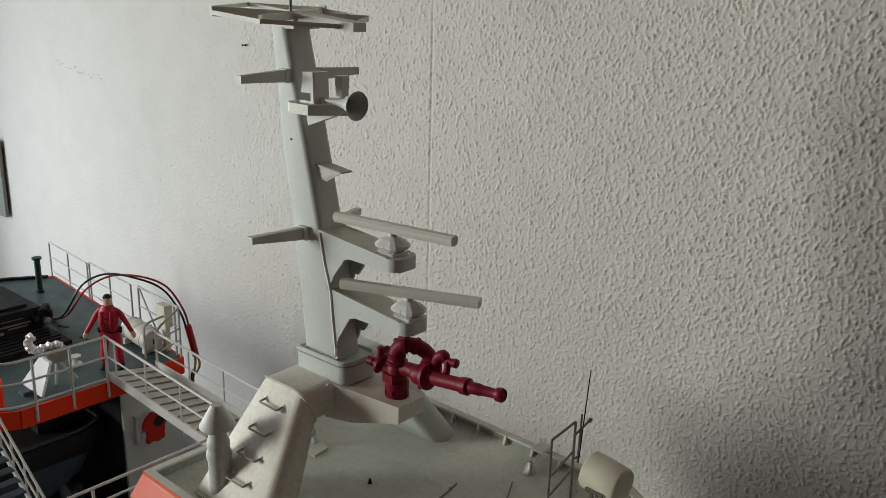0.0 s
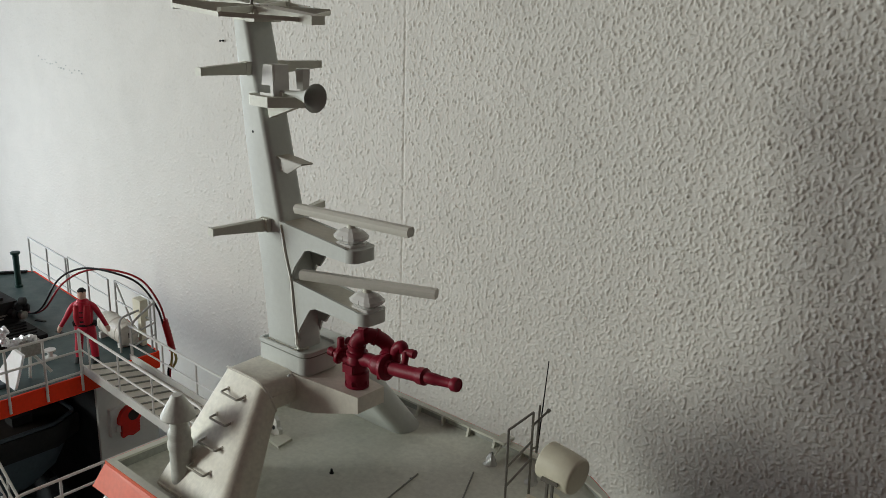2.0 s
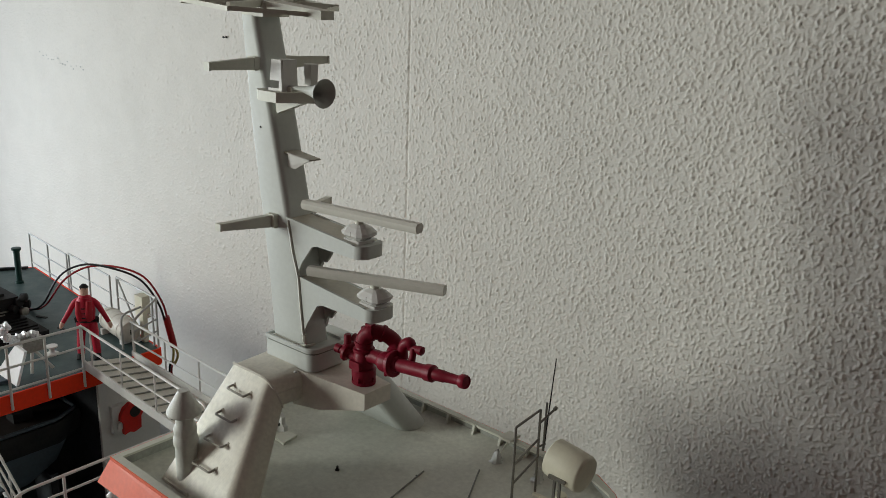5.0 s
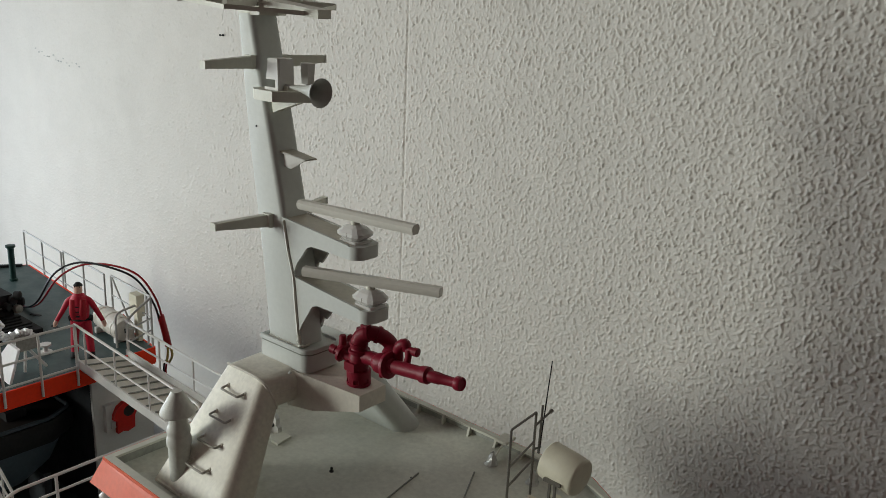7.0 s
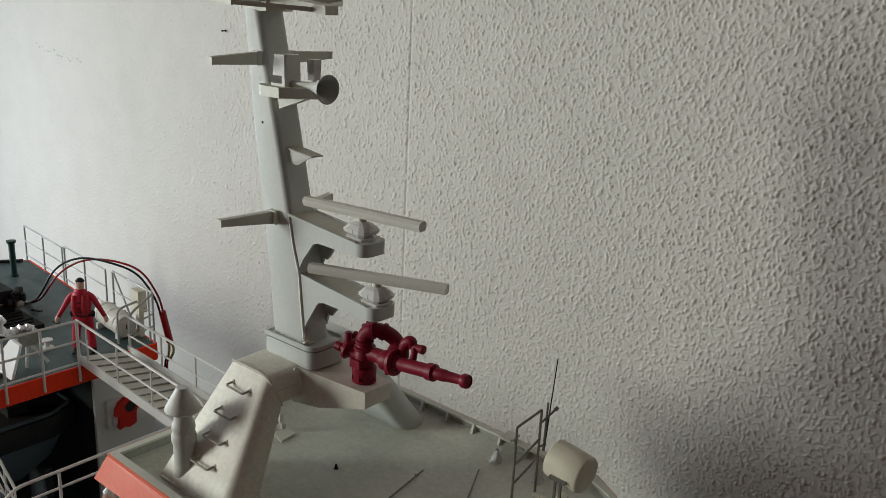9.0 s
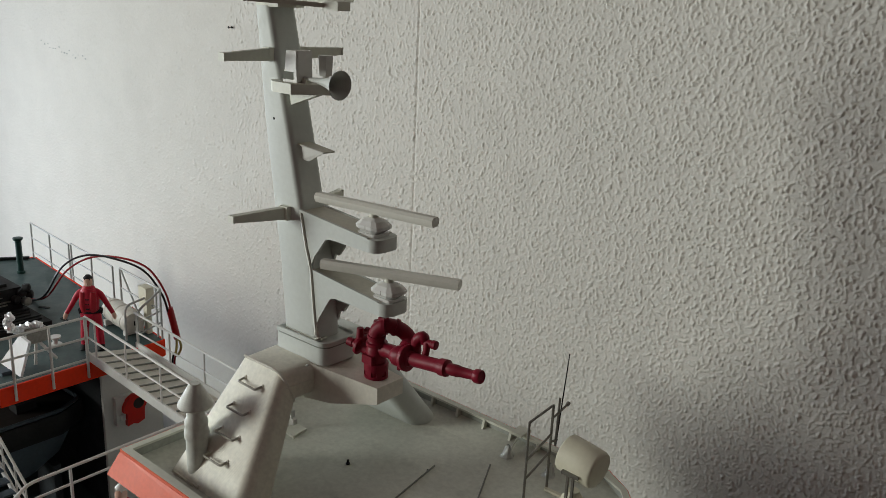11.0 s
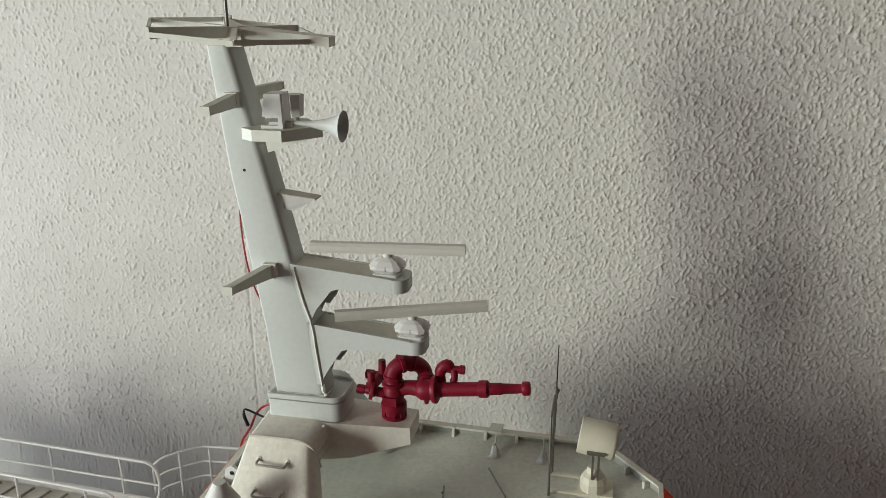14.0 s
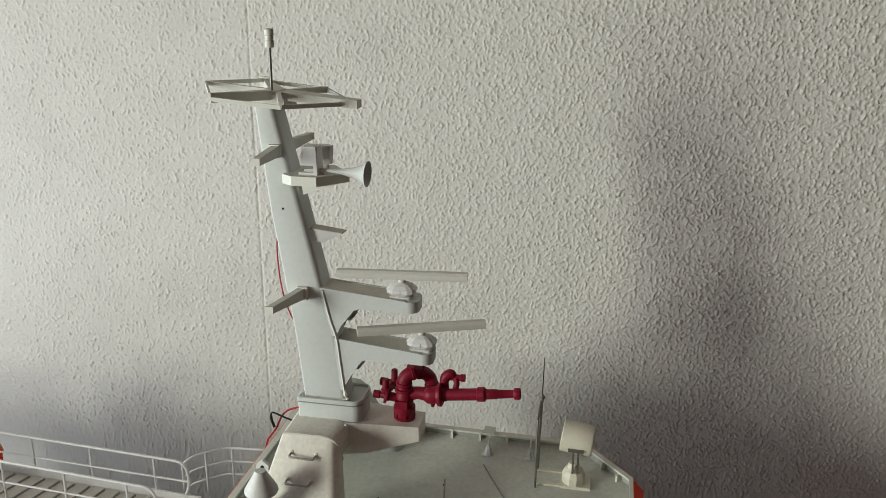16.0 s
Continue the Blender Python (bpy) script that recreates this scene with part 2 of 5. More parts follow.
def woodchip_wall():
    """The papered wall: a relief of chips pressed under the paint, with one seam between two lengths of paper."""
    rng = np.random.default_rng(4)
    step, w, h = 0.00125, 2.76, 1.04
    nx, nz = int(w / step), int(h / step)
    fx, fz = np.meshgrid(np.fft.fftfreq(nx, step), np.fft.fftfreq(nz, step))

    def band(lo, hi, stretch=1.0):
        f = np.sqrt((fx * stretch) ** 2 + fz ** 2)
        keep = np.exp(-((f - (lo + hi) / 2) / ((hi - lo) / 2)) ** 2)
        g = np.fft.ifft2(np.fft.fft2(rng.standard_normal((nz, nx))) * keep).real
        return g / g.std()

    # single chips, long and short, pressed into the paper at random
    chips = np.zeros((nz, nx))
    warp_x, warp_z = 0.65 * band(70, 200), 0.65 * band(70, 200)
    # the shorter ones lie closer together away from the window
    kinds = ((0.0064, (0.0018, 0.0042), (0.0010, 0.0015), 1.0, (1.0, 0.62)), (0.0062, (0.0012, 0.0024), (0.0008, 0.0012), 0.85, (1.0, 1.0)),
             (0.0050, (0.0012, 0.0021), (0.0009, 0.0013), 1.0, (0.0, 1.0)))
    for gap, long, wide, most, share in kinds:
        gap /= step
        cx, cz = (g.ravel() for g in np.meshgrid(np.arange(0, nx, gap), np.arange(0, nz, gap * 1.2)))
        weight = np.interp(cx * step - 2.44, (-0.95, -0.30), share)
        cx, cz, weight = cx[weight > 0], cz[weight > 0], weight[weight > 0]
        count = len(cx)
        cx, cz = cx + rng.uniform(-0.62, 0.62, count) * gap, cz + rng.uniform(-0.7, 0.7, count) * gap
        la, lb = rng.uniform(*long, count) / step, rng.uniform(*wide, count) / step
        turn, rise = rng.normal(radians(91), 0.36, count), most * weight * (0.12 + 0.95 * rng.uniform(0, 1, count) ** 1.6)
        lean, tip = rng.uniform(-0.45, 0.45, count), rng.uniform(-0.35, 0.35, count)
        for i in range(count):
            r = int(la[i]) + 3
            i0, i1, k0, k1 = max(0, int(cx[i]) - r), min(nx, int(cx[i]) + r + 1), max(0, int(cz[i]) - r), min(nz, int(cz[i]) + r + 1)
            u = np.arange(i0, i1)[None, :] - cx[i] + warp_x[k0:k1, i0:i1]
            v = np.arange(k0, k1)[:, None] - cz[i] + warp_z[k0:k1, i0:i1]
            c, s = math.cos(turn[i]), math.sin(turn[i])
            q = ((u * c + v * s) / la[i]) ** 2 + ((v * c - u * s) / lb[i]) ** 2
            bump = rise[i] * np.clip((1.12 - q) * 1.9, 0, 1) ** 0.9 * np.clip(1 + lean[i] * (u * c + v * s) / la[i] + tip[i] * (v * c - u * s) / lb[i], 0.3, 1.6)
            np.maximum(chips[k0:k1, i0:i1], bump, out=chips[k0:k1, i0:i1])
    height = 0.0026 * chips + 0.00004 * band(180, 380) + 0.0002 * band(3, 14) + 0.00003 * band(50, 140)
    xs = np.concatenate([np.arange(-2.42, -1.95, 0.0050), np.arange(-1.95, -1.20, 0.0024), np.arange(-1.20, -0.75, 0.0014), np.arange(-0.75, 0.26, 0.00125)])
    zs = np.concatenate([np.arange(0.60, 0.85, 0.0030), np.arange(0.85, 1.615, 0.00135)])
    ix = np.clip(((xs + 2.44) / step).astype(int), 0, nx - 1)
    iz = np.clip(((zs - 0.59) / step).astype(int), 0, nz - 1)
    grid = height[np.ix_(iz, ix)].copy()
    # flatter relief towards the window, and low down on the right
    grid *= np.interp(xs, (-2.2, -1.35, -0.775, -0.75, -0.4, -0.1, 0.2), (0.31, 0.40, 0.54, 0.58, 0.75, 0.92, 0.95))[None, :]
    low = np.interp(zs, (0.80, 0.98, 1.16), (0.34, 0.24, 0.0))[:, None]
    grid *= 1 - low * np.clip((xs + 0.75) / 0.3, 0, 1)[None, :]
    seam = np.abs(xs + 0.762)
    grid += np.where(seam < 0.0024, -0.0012 * (1 - seam / 0.0024), 0.0)[None, :]
    X, Z = np.meshgrid(xs, zs)
    co = np.stack([X, WALL_Y - grid, Z], -1).reshape(-1, 3)
    n, k = len(xs), len(zs)
    a = (np.arange(k - 1)[:, None] * n + np.arange(n - 1)[None, :]).reshape(-1)
    quads = np.stack([a, a + 1, a + n + 1, a + n], -1).astype(np.int32)
    me = bpy.data.meshes.new("wall_paper_relief")
    me.vertices.add(len(co))
    me.vertices.foreach_set("co", co.astype(np.float32).ravel())
    me.loops.add(quads.size)
    me.loops.foreach_set("vertex_index", quads.ravel())
    me.polygons.add(len(quads))
    me.polygons.foreach_set("loop_start", np.arange(0, quads.size, 4, dtype=np.int32))
    me.polygons.foreach_set("loop_total", np.full(len(quads), 4, dtype=np.int32))
    me.update()
    me.polygons.foreach_set("use_smooth", [True] * len(quads))
    me.materials.append(WALLPAPER)
    return me


X0, X1, Y0, TOP = -2.5, 2.8, -3.2, 2.5
wall = part("wall_north", box(B(), X0, X1, WALL_Y + 0.003, WALL_Y + 0.2, 0, TOP), WALLPAPER)
tagged(wall, "white woodchip papered room wall behind the ship model", "wall", kind="structure")
relief = new("wall_paper", woodchip_wall())
relief.parent = wall
tagged(part("floor", box(B(), X0 - 0.2, X1, Y0, WALL_Y + 0.2, -0.1, 0), FLOOR), "brown wooden floor of the room", "floor", kind="structure")
tagged(part("ceiling", box(B(), X0 - 0.2, X1, Y0, WALL_Y + 0.2, TOP, TOP + 0.1), PLASTER), "plain painted room ceiling", "ceiling", kind="structure")
tagged(part("wall_south", box(B(), X0 - 0.2, X1, Y0 - 0.15, Y0, 0, TOP), PLASTER), "plain painted room wall", "wall", kind="structure")
tagged(part("wall_east", box(B(), X1, X1 + 0.15, Y0 - 0.15, WALL_Y + 0.2, 0, TOP), PLASTER), "plain painted room wall", "wall", kind="structure")
west = B()
SILL, HEAD = 0.55, 2.25
box(west, X0 - 0.2, X0, Y0, WALL_Y + 0.003, 0, SILL)
box(west, X0 - 0.2, X0, Y0, WALL_Y + 0.003, HEAD, TOP)
for ya, yb in ((Y0, -1.95), (-0.85, -0.20), (0.54, WALL_Y + 0.003)):
    box(west, X0 - 0.2, X0, ya, yb, SILL, HEAD)
tagged(part("wall_west", west, PLASTER), "room wall with the window opening", "wall", kind="structure")


# ---- wheelhouse ----
DECK_Z, YC = 1.043, 0.575


def wheelhouse():
    ob = thing("wheelhouse", (-0.4, YC, 0.72), "grey model ship wheelhouse with an orange edge round its roof", "model ship part")
    outline = [(-0.612, 0.425), (-0.268, 0.425), (-0.238, 0.441), (-0.196, 0.489), (-0.196, 0.661), (-0.238, 0.709), (-0.268, 0.725), (-0.612, 0.725)]

    def off(d):
        c = Vector((-0.42, YC))
        return [(x + d * (0.6 if x > -0.25 else 1) * math.copysign(1, x - c.x), y + d * (0.6 if x > -0.25 else 1) * math.copysign(1, y - c.y)) for x, y in outline]

    part("roof_deck", prism(B(), off(-0.003), "z", DECK_Z - 0.012, DECK_Z), DECK, ob, "matt grey roof deck with scuffs")
    house = B()
    loft(house, [[Vector((x, y, z)) for x, y in off(d)] for z, d in ((0.72, -0.055), (0.93, -0.05), (DECK_Z - 0.014, -0.012))])
    part("wall", house, WHITE, ob)
    # bulwark: thin upright rim with a flat cap rail, falling a little towards the bow
    def top(x):
        return 1.061 - 0.033 * max(0.0, x + 0.45)

    def band_of(inner, outer, low, high):
        """One strip along the outline between two offsets; low and high give the heights at x."""
        b = B()
        a, c = off(inner), off(outer)
        for i in range(len(a)):
            j = (i + 1) % len(a)
            ring = (a[i], c[i], c[j], a[j])
            loft(b, [[Vector((*p, f(p[0]))) for p in ring] for f in (low, high)])
        return b

    # shade below the cap rail is put into the rim's colour
    part("bulwark", band_of(-0.003, 0.0, lambda x: DECK_Z - 0.004, lambda x: top(x) - 0.0025), RIM, ob, "inner face of the bulwark, mid grey for its shade")
    part("cap_rail", band_of(-0.0058, 0.0015, lambda x: top(x) - 0.0024, top), GREY, ob)
    part("cap_edge", band_of(0.0016, 0.0024, lambda x: top(x) - 0.003, lambda x: top(x) - 0.0003), LIT_ORANGE, ob, "thin orange edge of the cap rail in the lit tone")
    gutter = B()
    e = off(0.0)
    steps = [(-0.034 + 0.0309 * k / 6, DECK_Z + 0.0001 + 0.0058 * (k / 6) ** 1.7) for k in range(7)]
    lines = [(off(d), z) for d, z in steps]
    for i in range(len(lines[0][0])):
        j = (i + 1) % len(lines[0][0])
        loft(gutter, [[Vector((*line[k], z if e[k][0] < -0.25 else DECK_Z + 0.0001)) for line, z in lines] + [Vector((*lines[-1][0][k], DECK_Z - 0.001)), Vector((*lines[0][0][k], DECK_Z - 0.001))] for k in (i, j)])
    part("waterway", gutter, DECK, ob)
    # sides take the pale lit orange, the front a deeper one for its shade
    skirt, front = B(), B()
    e, c, d = off(0.0), off(0.0026), [(x + (0.006 if x > -0.25 else 0.0), y) for x, y in off(0.012)]
    for i in range(len(e)):
        j = (i + 1) % len(e)
        loft(front if min(e[i][0], e[j][0]) > -0.25 else skirt, [[Vector((*c[k], top(c[k][0]) - 0.0032)), Vector((*d[k], 1.034)), Vector((*e[k], 1.032)), Vector((*e[k], top(e[k][0]) - 0.0032))] for k in (i, j)])
    part("roof_edge", skirt, LIT_ORANGE, ob, "sloping orange roof edge in the lit tone")
    part("front_edge", front, ORANGE, ob, "sloping orange front edge in a deeper, shaded tone")
    stays = [(x, y, s) for y, s in ((0.7219, -1), (0.4281, 1)) for x in (-0.588, -0.553, -0.518, -0.4819, -0.4462, -0.4106, -0.376, -0.3428, -0.308)]
    for x, y, s in stays:
        st = B()
        prism(st, [(y, DECK_Z), (y + s * 0.0075, DECK_Z), (y + s * 0.0035, top(x) - 0.0026), (y, top(x) - 0.0026)], "x", x - 0.0014, x + 0.0014)
        part("stay", st, GREY, ob)
    for x, y in ((-0.2272, 0.6915), (-0.2092, 0.6700), (-0.2272, 0.4585), (-0.2092, 0.4800)):
        st = B()
        box(st, -0.0014, 0.0014, -0.006, 0.003, DECK_Z, top(x) - 0.0026)
        st.transform(Matrix.Translation((x, y, 0)) @ Matrix.Rotation(radians(-41 if y > YC else 221), 4, "Z"))
        part("stay", st, GREY, ob)
    return ob


wheelhouse()


# ---- pedestal and mast ----
def pedestal():
    ob = thing("mast_pedestal", (-0.5, YC, DECK_Z), "grey printed plastic arched pedestal straddling the roof under the mast", "mast pedestal")
    x0, x1 = -0.547, -0.488

    t = 0.034

    def section(xa, xf, y, z, nrm, s):
        """Closed outline of the arch: rounded on its forward edges."""
        pts = ring_rect(xa, xf, -t, 0.0, 0.0, 0, 5, (0.012, 0.003, 0.003, 0.009) if s < 0 else (0.016, 0.004, 0.004, 0.016))
        return [Vector((p.x, y + nrm[0] * p.y, z + nrm[1] * p.y)) for p in pts]

    for name, s, foot_y, thick, xa, xf in (("port_leg", -1, 0.447, 0.041, -0.573, -0.4685), ("starboard_leg", 1, 0.714, 0.038, -0.560, -0.4640)):
        leg = B()
        knee_y, knee_z = YC + s * 0.058, 1.1478 if s < 0 else 1.1575
        loft(leg, [section(x0, x1, YC, 1.150, (0, 1), s), section(x0, x1, knee_y, knee_z, (s * 0.42, 0.9), s),
                   section(xa, xf, foot_y, DECK_Z - 0.002, (s * thick / t, 0), s)])
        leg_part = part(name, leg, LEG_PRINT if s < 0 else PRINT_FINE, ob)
        if s < 0:
            rib = B()
            tube(rib, smooth_path([(x0 + 0.002, knee_y - 0.0010, 1.1494), (x1 - 0.024, knee_y - 0.0010, 1.1494), (x1 - 0.012, knee_y - 0.0008, 1.1487), (x1 - 0.0035, knee_y + 0.0006, 1.1441),
                                   (x1 - 0.0002, knee_y + 0.0036, 1.1360), (x1 + 0.0002, knee_y + 0.0078, 1.1262), (x1 + 0.0002, knee_y + 0.0105, 1.1190)], 4), 0.0013, 6)
            part("edge_bead", rib, PRINT, leg_part)
            seam = B()
            tube(seam, [(x1 + 0.0001, knee_y + 0.0010, 1.1345), (x1 + 0.0001, YC - 0.027, 1.1335)], 0.0007, 6)
            part("beam_seam", seam, PRINT, leg_part)
            lump = B()
            lathe(lump, [(0.0017, -0.0006), (0.0014, 0.0005), (0.0006, 0.0010)], pose(x1 - 0.0006, knee_y + 0.0270, 1.1492), 8)
            part("glue_lump", lump, PRINT_FINE, leg_part)
    shelf = B()
    prof = [(-0.50, 1.1478), (-0.4178, 1.1430), (-0.4178, 1.1270), (-0.4695, 1.1130), (-0.50, 1.1107)]
    loft(shelf, [[Vector((x, (0.5445 + 0.0195 * (x + 0.53) / 0.1105) if k == 0 else (0.604 - 0.006 * (x + 0.53) / 0.1105), z)) for x, z in prof] for k in (0, 1)])
    chamfer(shelf, 0.0012, 2)
    part("shelf", shelf, PRINT, ob)
    return ob


pedestal()


def grips():
    """Bent wire steps that stand out level from the sloping leg."""
    rng = random.Random(5)
    for z in (1.1336, 1.1122, 1.0922, 1.0725):
        y = 0.517 - (1.1478 - z) * 0.655
        g = B()
        out = Vector((-0.0004, -0.0078, -0.0012 + rng.uniform(-0.0004, 0.0004)))
        a, b = Vector((-0.5340 + rng.uniform(-0.0006, 0.0006), y, z)), Vector((-0.5090 + rng.uniform(-0.0008, 0.0008), y - 0.0003, z - 0.0004))
        tube(g, corner_path([a - out * 0.35, a + out, b + out * rng.uniform(0.85, 1.0), b - out * 0.35], 0.0022, 5), 0.0011, 8)
        rung = part("ladder_grip", g, RUNG)
        tagged(rung, "bent grey painted wire step on the pedestal leg", "ladder rung", "steps on the pedestal leg")
        for p in (a, b):
            d = B()
            lathe(d, [(0.0024, -0.0008), (0.0021, 0.0005), (0.0012, 0.0011)], Matrix.Translation(p) @ pose(0, 0, 0, 57), 8)
            part("glue_dot", d, LEG_PRINT, rung)


grips()


def mast():
    ob = thing("mast", (-0.52, YC, 1.15), "tall raked grey model ship mast with two radar brackets", "mast")
    y0, y1 = 0.559, 0.590
    foot = B()
    loft(foot, [ring_rect(-0.5425, -0.4755, 0.553, 0.597, 0, z, 5, (0.010, 0.002, 0.002, 0.010)) for z in (1.148, 1.1647)])
    chamfer(foot, 0.001, 2, 50)
    part("foot", foot, PRINT_FINE, ob)
    lip = B()
    loft(lip, [ring_rect(-0.5425 + d, -0.4755 - d, 0.553 + d, 0.597 - d, 0, z, 5, (0.010 - d, 0.002, 0.002, 0.010 - d))
               for z, d in ((1.1645, 0.0020), (1.1662, 0.0020), (1.1663, -0.0004), (1.1672, -0.0008), (1.1702, -0.0006), (1.1708, 0.0004), (1.1706, 0.0016), (1.1680, 0.0018))])
    part("foot_rim", lip, PRINT_FINE, ob)
    # dark strip in the groove, drawing the shadow gap under the rim
    gap = B()
    loft(gap, [ring_rect(-0.5425 + 0.0004, -0.4755 - 0.0004, 0.5534, 0.5966, 0, z, 5, (0.0096, 0.002, 0.002, 0.0096)) for z in (1.1640, 1.1662)])
    part("foot_shadow_gap", gap, BULWARK, ob, "dark strip for the shadow gap under the rim")
    col = B()
    loft(col, [ring_rect(xa, xf, y0, y1, 0, z, 5, (0.006, 0.002, 0.002, 0.006))
               for z, xa, xf in ((1.168, -0.5370, -0.4925), (1.236, -0.5437, -0.500), (1.288, -0.5517, -0.5135), (1.33, -0.5578, -0.5230), (1.36, -0.5628, -0.5300), (1.4665, -0.5745, -0.5555))])
    column = part("column", col, PRINT_FINE, ob)
    bead = B()
    tube(bead, smooth_path([(-0.5135, y0 - 0.0002, 1.287), (-0.507, y0 - 0.0004, 1.258), (-0.5005, y0 - 0.0002, 1.236), (-0.4975, y0 - 0.0004, 1.21), (-0.4935, y0 - 0.0002, 1.176)]), 0.0012, 6)
    part("glue_seam", bead, GREY, column)
    rng = random.Random(8)
    crust = B()
    line = [(-0.5365 + 0.0445 * k / 20, y0 - 0.0004, 1.1690) for k in range(21)] + [(-0.4905, y0 + 0.001 + 0.0014 * k, 1.1692) for k in range(8)]
    tube(crust, line, [0.0011 + rng.uniform(-0.0004, 0.0007) for _ in line], 6)
    tube(crust, smooth_path([(-0.4935, y0, 1.180), (-0.4925, y0 - 0.0004, 1.1745), (-0.4905, y0, 1.1695)], 4), [rng.uniform(0.0013, 0.0026) for _ in range(9)], 7)
    part("glue_crust", crust, GREY, column)
    hole = B()
    lathe(hole, [(0.0012, 0), (0.0012, 0.0004)], pose(-0.5505, y0 + 0.0001, 1.368, 90))
    part("screw_hole", hole, BLACK, column)

    # brackets that carry the radars
    for xi, zi, xo, zo, xa, xw, zw in ((-0.517, 1.2895, -0.4175, 1.280, -0.479, -0.5015, 1.2385), (-0.503, 1.2365, -0.4035, 1.226, -0.472, -0.4955, 1.180)):
        th = 0.0118
        nose = xo - 0.012
        zb = zo - th + 0.0008
        curve = [(xa + 0.004, zb + 0.0010), (xa - 0.003, zb - 0.0012), (xa - 0.0065, zb - 0.006), (xw + 0.006, zw + 0.012), (xw, zw)]
        zn = zi + (zo - zi) * (nose - xi) / (xo - xi)
        toothed = [(xa + 0.004, zb + 0.0010), (xa - 0.003, zb - 0.0012), (xa - 0.0085, zb - 0.0155), (xa - 0.0150, zb - 0.0240), (xa - 0.0195, zb - 0.0235), (xw, zw)]
        for ya, yb, lower in ((y0 + 0.0002, y0 + 0.0028, curve), (y1 - 0.0028, y1 - 0.0002, toothed)):
            web = B()
            prism(web, [(xi, zi), (nose, zn), (nose, zb), *lower, (xw - 0.008, zw)], "y", ya, yb)
            part("bracket_web", web, PRINT_FINE, ob)
        plate = B()
        prism(plate, [(xi, zi - 0.0005), (nose + 0.002, zn - 0.0005), (nose + 0.002, zn - 0.0042), (xi, zi - 0.0042)], "y", y0 + 0.0028, y1 - 0.0028)
        part("bracket_plate", plate, DUSTY, ob, "dusty beige top plate")
        tip = B()
        loft(tip, [ring_rect(nose, xo, y0 + 0.0002, y1 - 0.0002, 0, z, 5, (0.0095, 0.00003, 0.00003, 0.0095)) for z in (zb, zn - 0.0006)])
        part("bracket_nose", tip, PRINT_FINE, ob)

    # yards: hollow-backed arms, raked aft; each end is (front x, y, top z, lower z)
    for root, tip in (((-0.5285, 0.5615, 1.2897, 1.2775), (-0.5450, 0.5083, 1.2856, 1.2793)), ((-0.5285, 0.5885, 1.2897, 1.2775), (-0.5462, 0.6405, 1.2905, 1.2842)),
                      ((-0.5505, 0.5615, 1.4305, 1.4190), (-0.5492, 0.5065, 1.4272, 1.4208)), ((-0.5495, 0.5885, 1.4305, 1.4190), (-0.5440, 0.6360, 1.4295, 1.4230))):
        s = 1 if tip[1] > YC else -1

        def slab(b, xa, xb, hi, lo):
            """A strip from root to tip between two set-backs and two heights, given as shares of the depth."""
            loft(b, [[Vector((x + dx, y, zl + (zt - zl) * k)) for dx, k in ((xa, hi), (xb, hi), (xb, lo), (xa, lo))] for x, y, zt, zl in (root, tip)])

        arm = B()
        slab(arm, -0.0016, 0.0, 1.0, 0.0)
        slab(arm, -0.0070, -0.0012, 1.0, 0.86)
        slab(arm, -0.0070, -0.0012, 0.14, 0.0)
        yard = part("yard_arm", arm, GREY, ob)
        cap = B()
        box(cap, tip[0] - 0.0074, tip[0] + 0.0004, tip[1] - 0.0006 - 0.0006 * (s < 0), tip[1] + 0.0006 + 0.0006 * (s > 0), tip[3] - 0.0003, tip[2] + 0.0003)
        part("end_plate", cap, GREY, yard)
        block = B()
        box(block, root[0] - 0.010, root[0] + 0.0006, min(root[1], root[1] + s * 0.0075), max(root[1], root[1] + s * 0.0075), root[3] - 0.0002, root[2] + 0.0003)
        part("root_block", block, GREY, yard)

    # small triangular bracket: a thin sloping plate on one upright web
    tri = B()
    loft(tri, [[Vector((x, y, z + d)) for x, y, z in ((-0.527, 0.5664, 1.3480), (-0.5223, 0.5664, 1.3475), (-0.4951, 0.5688, 1.3440), (-0.4942, 0.5815, 1.3440), (-0.5200, 0.5810, 1.3475), (-0.527, 0.5810, 1.3480))] for d in (0.0, -0.0013)])
    bracket = part("small_bracket", tri, DUSTY, ob, flat=True)
    # web and near edge in white, to hold the light that falls on them
    web = B()
    loft(web, [[Vector((-0.5225, 0.5672 + d, 1.3460)), Vector((-0.4965, 0.5694 + d, 1.3428)), Vector((-0.5141, 0.5684 + d, 1.3330)), Vector((-0.5225, 0.5672 + d, 1.3345))] for d in (0.0, 0.0014)])
    part("web", web, WHITE, bracket, flat=True)
    lip = B()
    tube(lip, [(-0.5223, 0.5663, 1.3469), (-0.4951, 0.5687, 1.3434)], 0.0008, 6)
    part("edge", lip, WHITE, bracket)

    # lamp shelf
    shelf = B()
    prism(shelf, [(-0.5475, 0.5535), (-0.536, 0.5460), (-0.511, 0.5455), (-0.487, 0.573), (-0.511, 0.6045), (-0.536, 0.6045), (-0.5475, 0.598)], "z", 1.3945, 1.4035)
    chamfer(shelf, 0.0006, 1)
    lamp_shelf = part("lamp_shelf", shelf, GREY, ob, flat=True)
    brace = B()
    prism(brace, [(-0.532, 1.3945), (-0.495, 1.3945), (-0.530, 1.3825)], "y", 0.5615, 0.5690)
    part("shelf_brace", brace, GREY, lamp_shelf)

    # open frame at the head of the mast
    aft, pa, pf, tip, sf, sa, mid = (-0.629, YC), (-0.5945, 0.511), (-0.529, 0.5125), (-0.476, YC - 0.001), (-0.527, 0.633), (-0.5945, 0.637), (-0.556, YC)

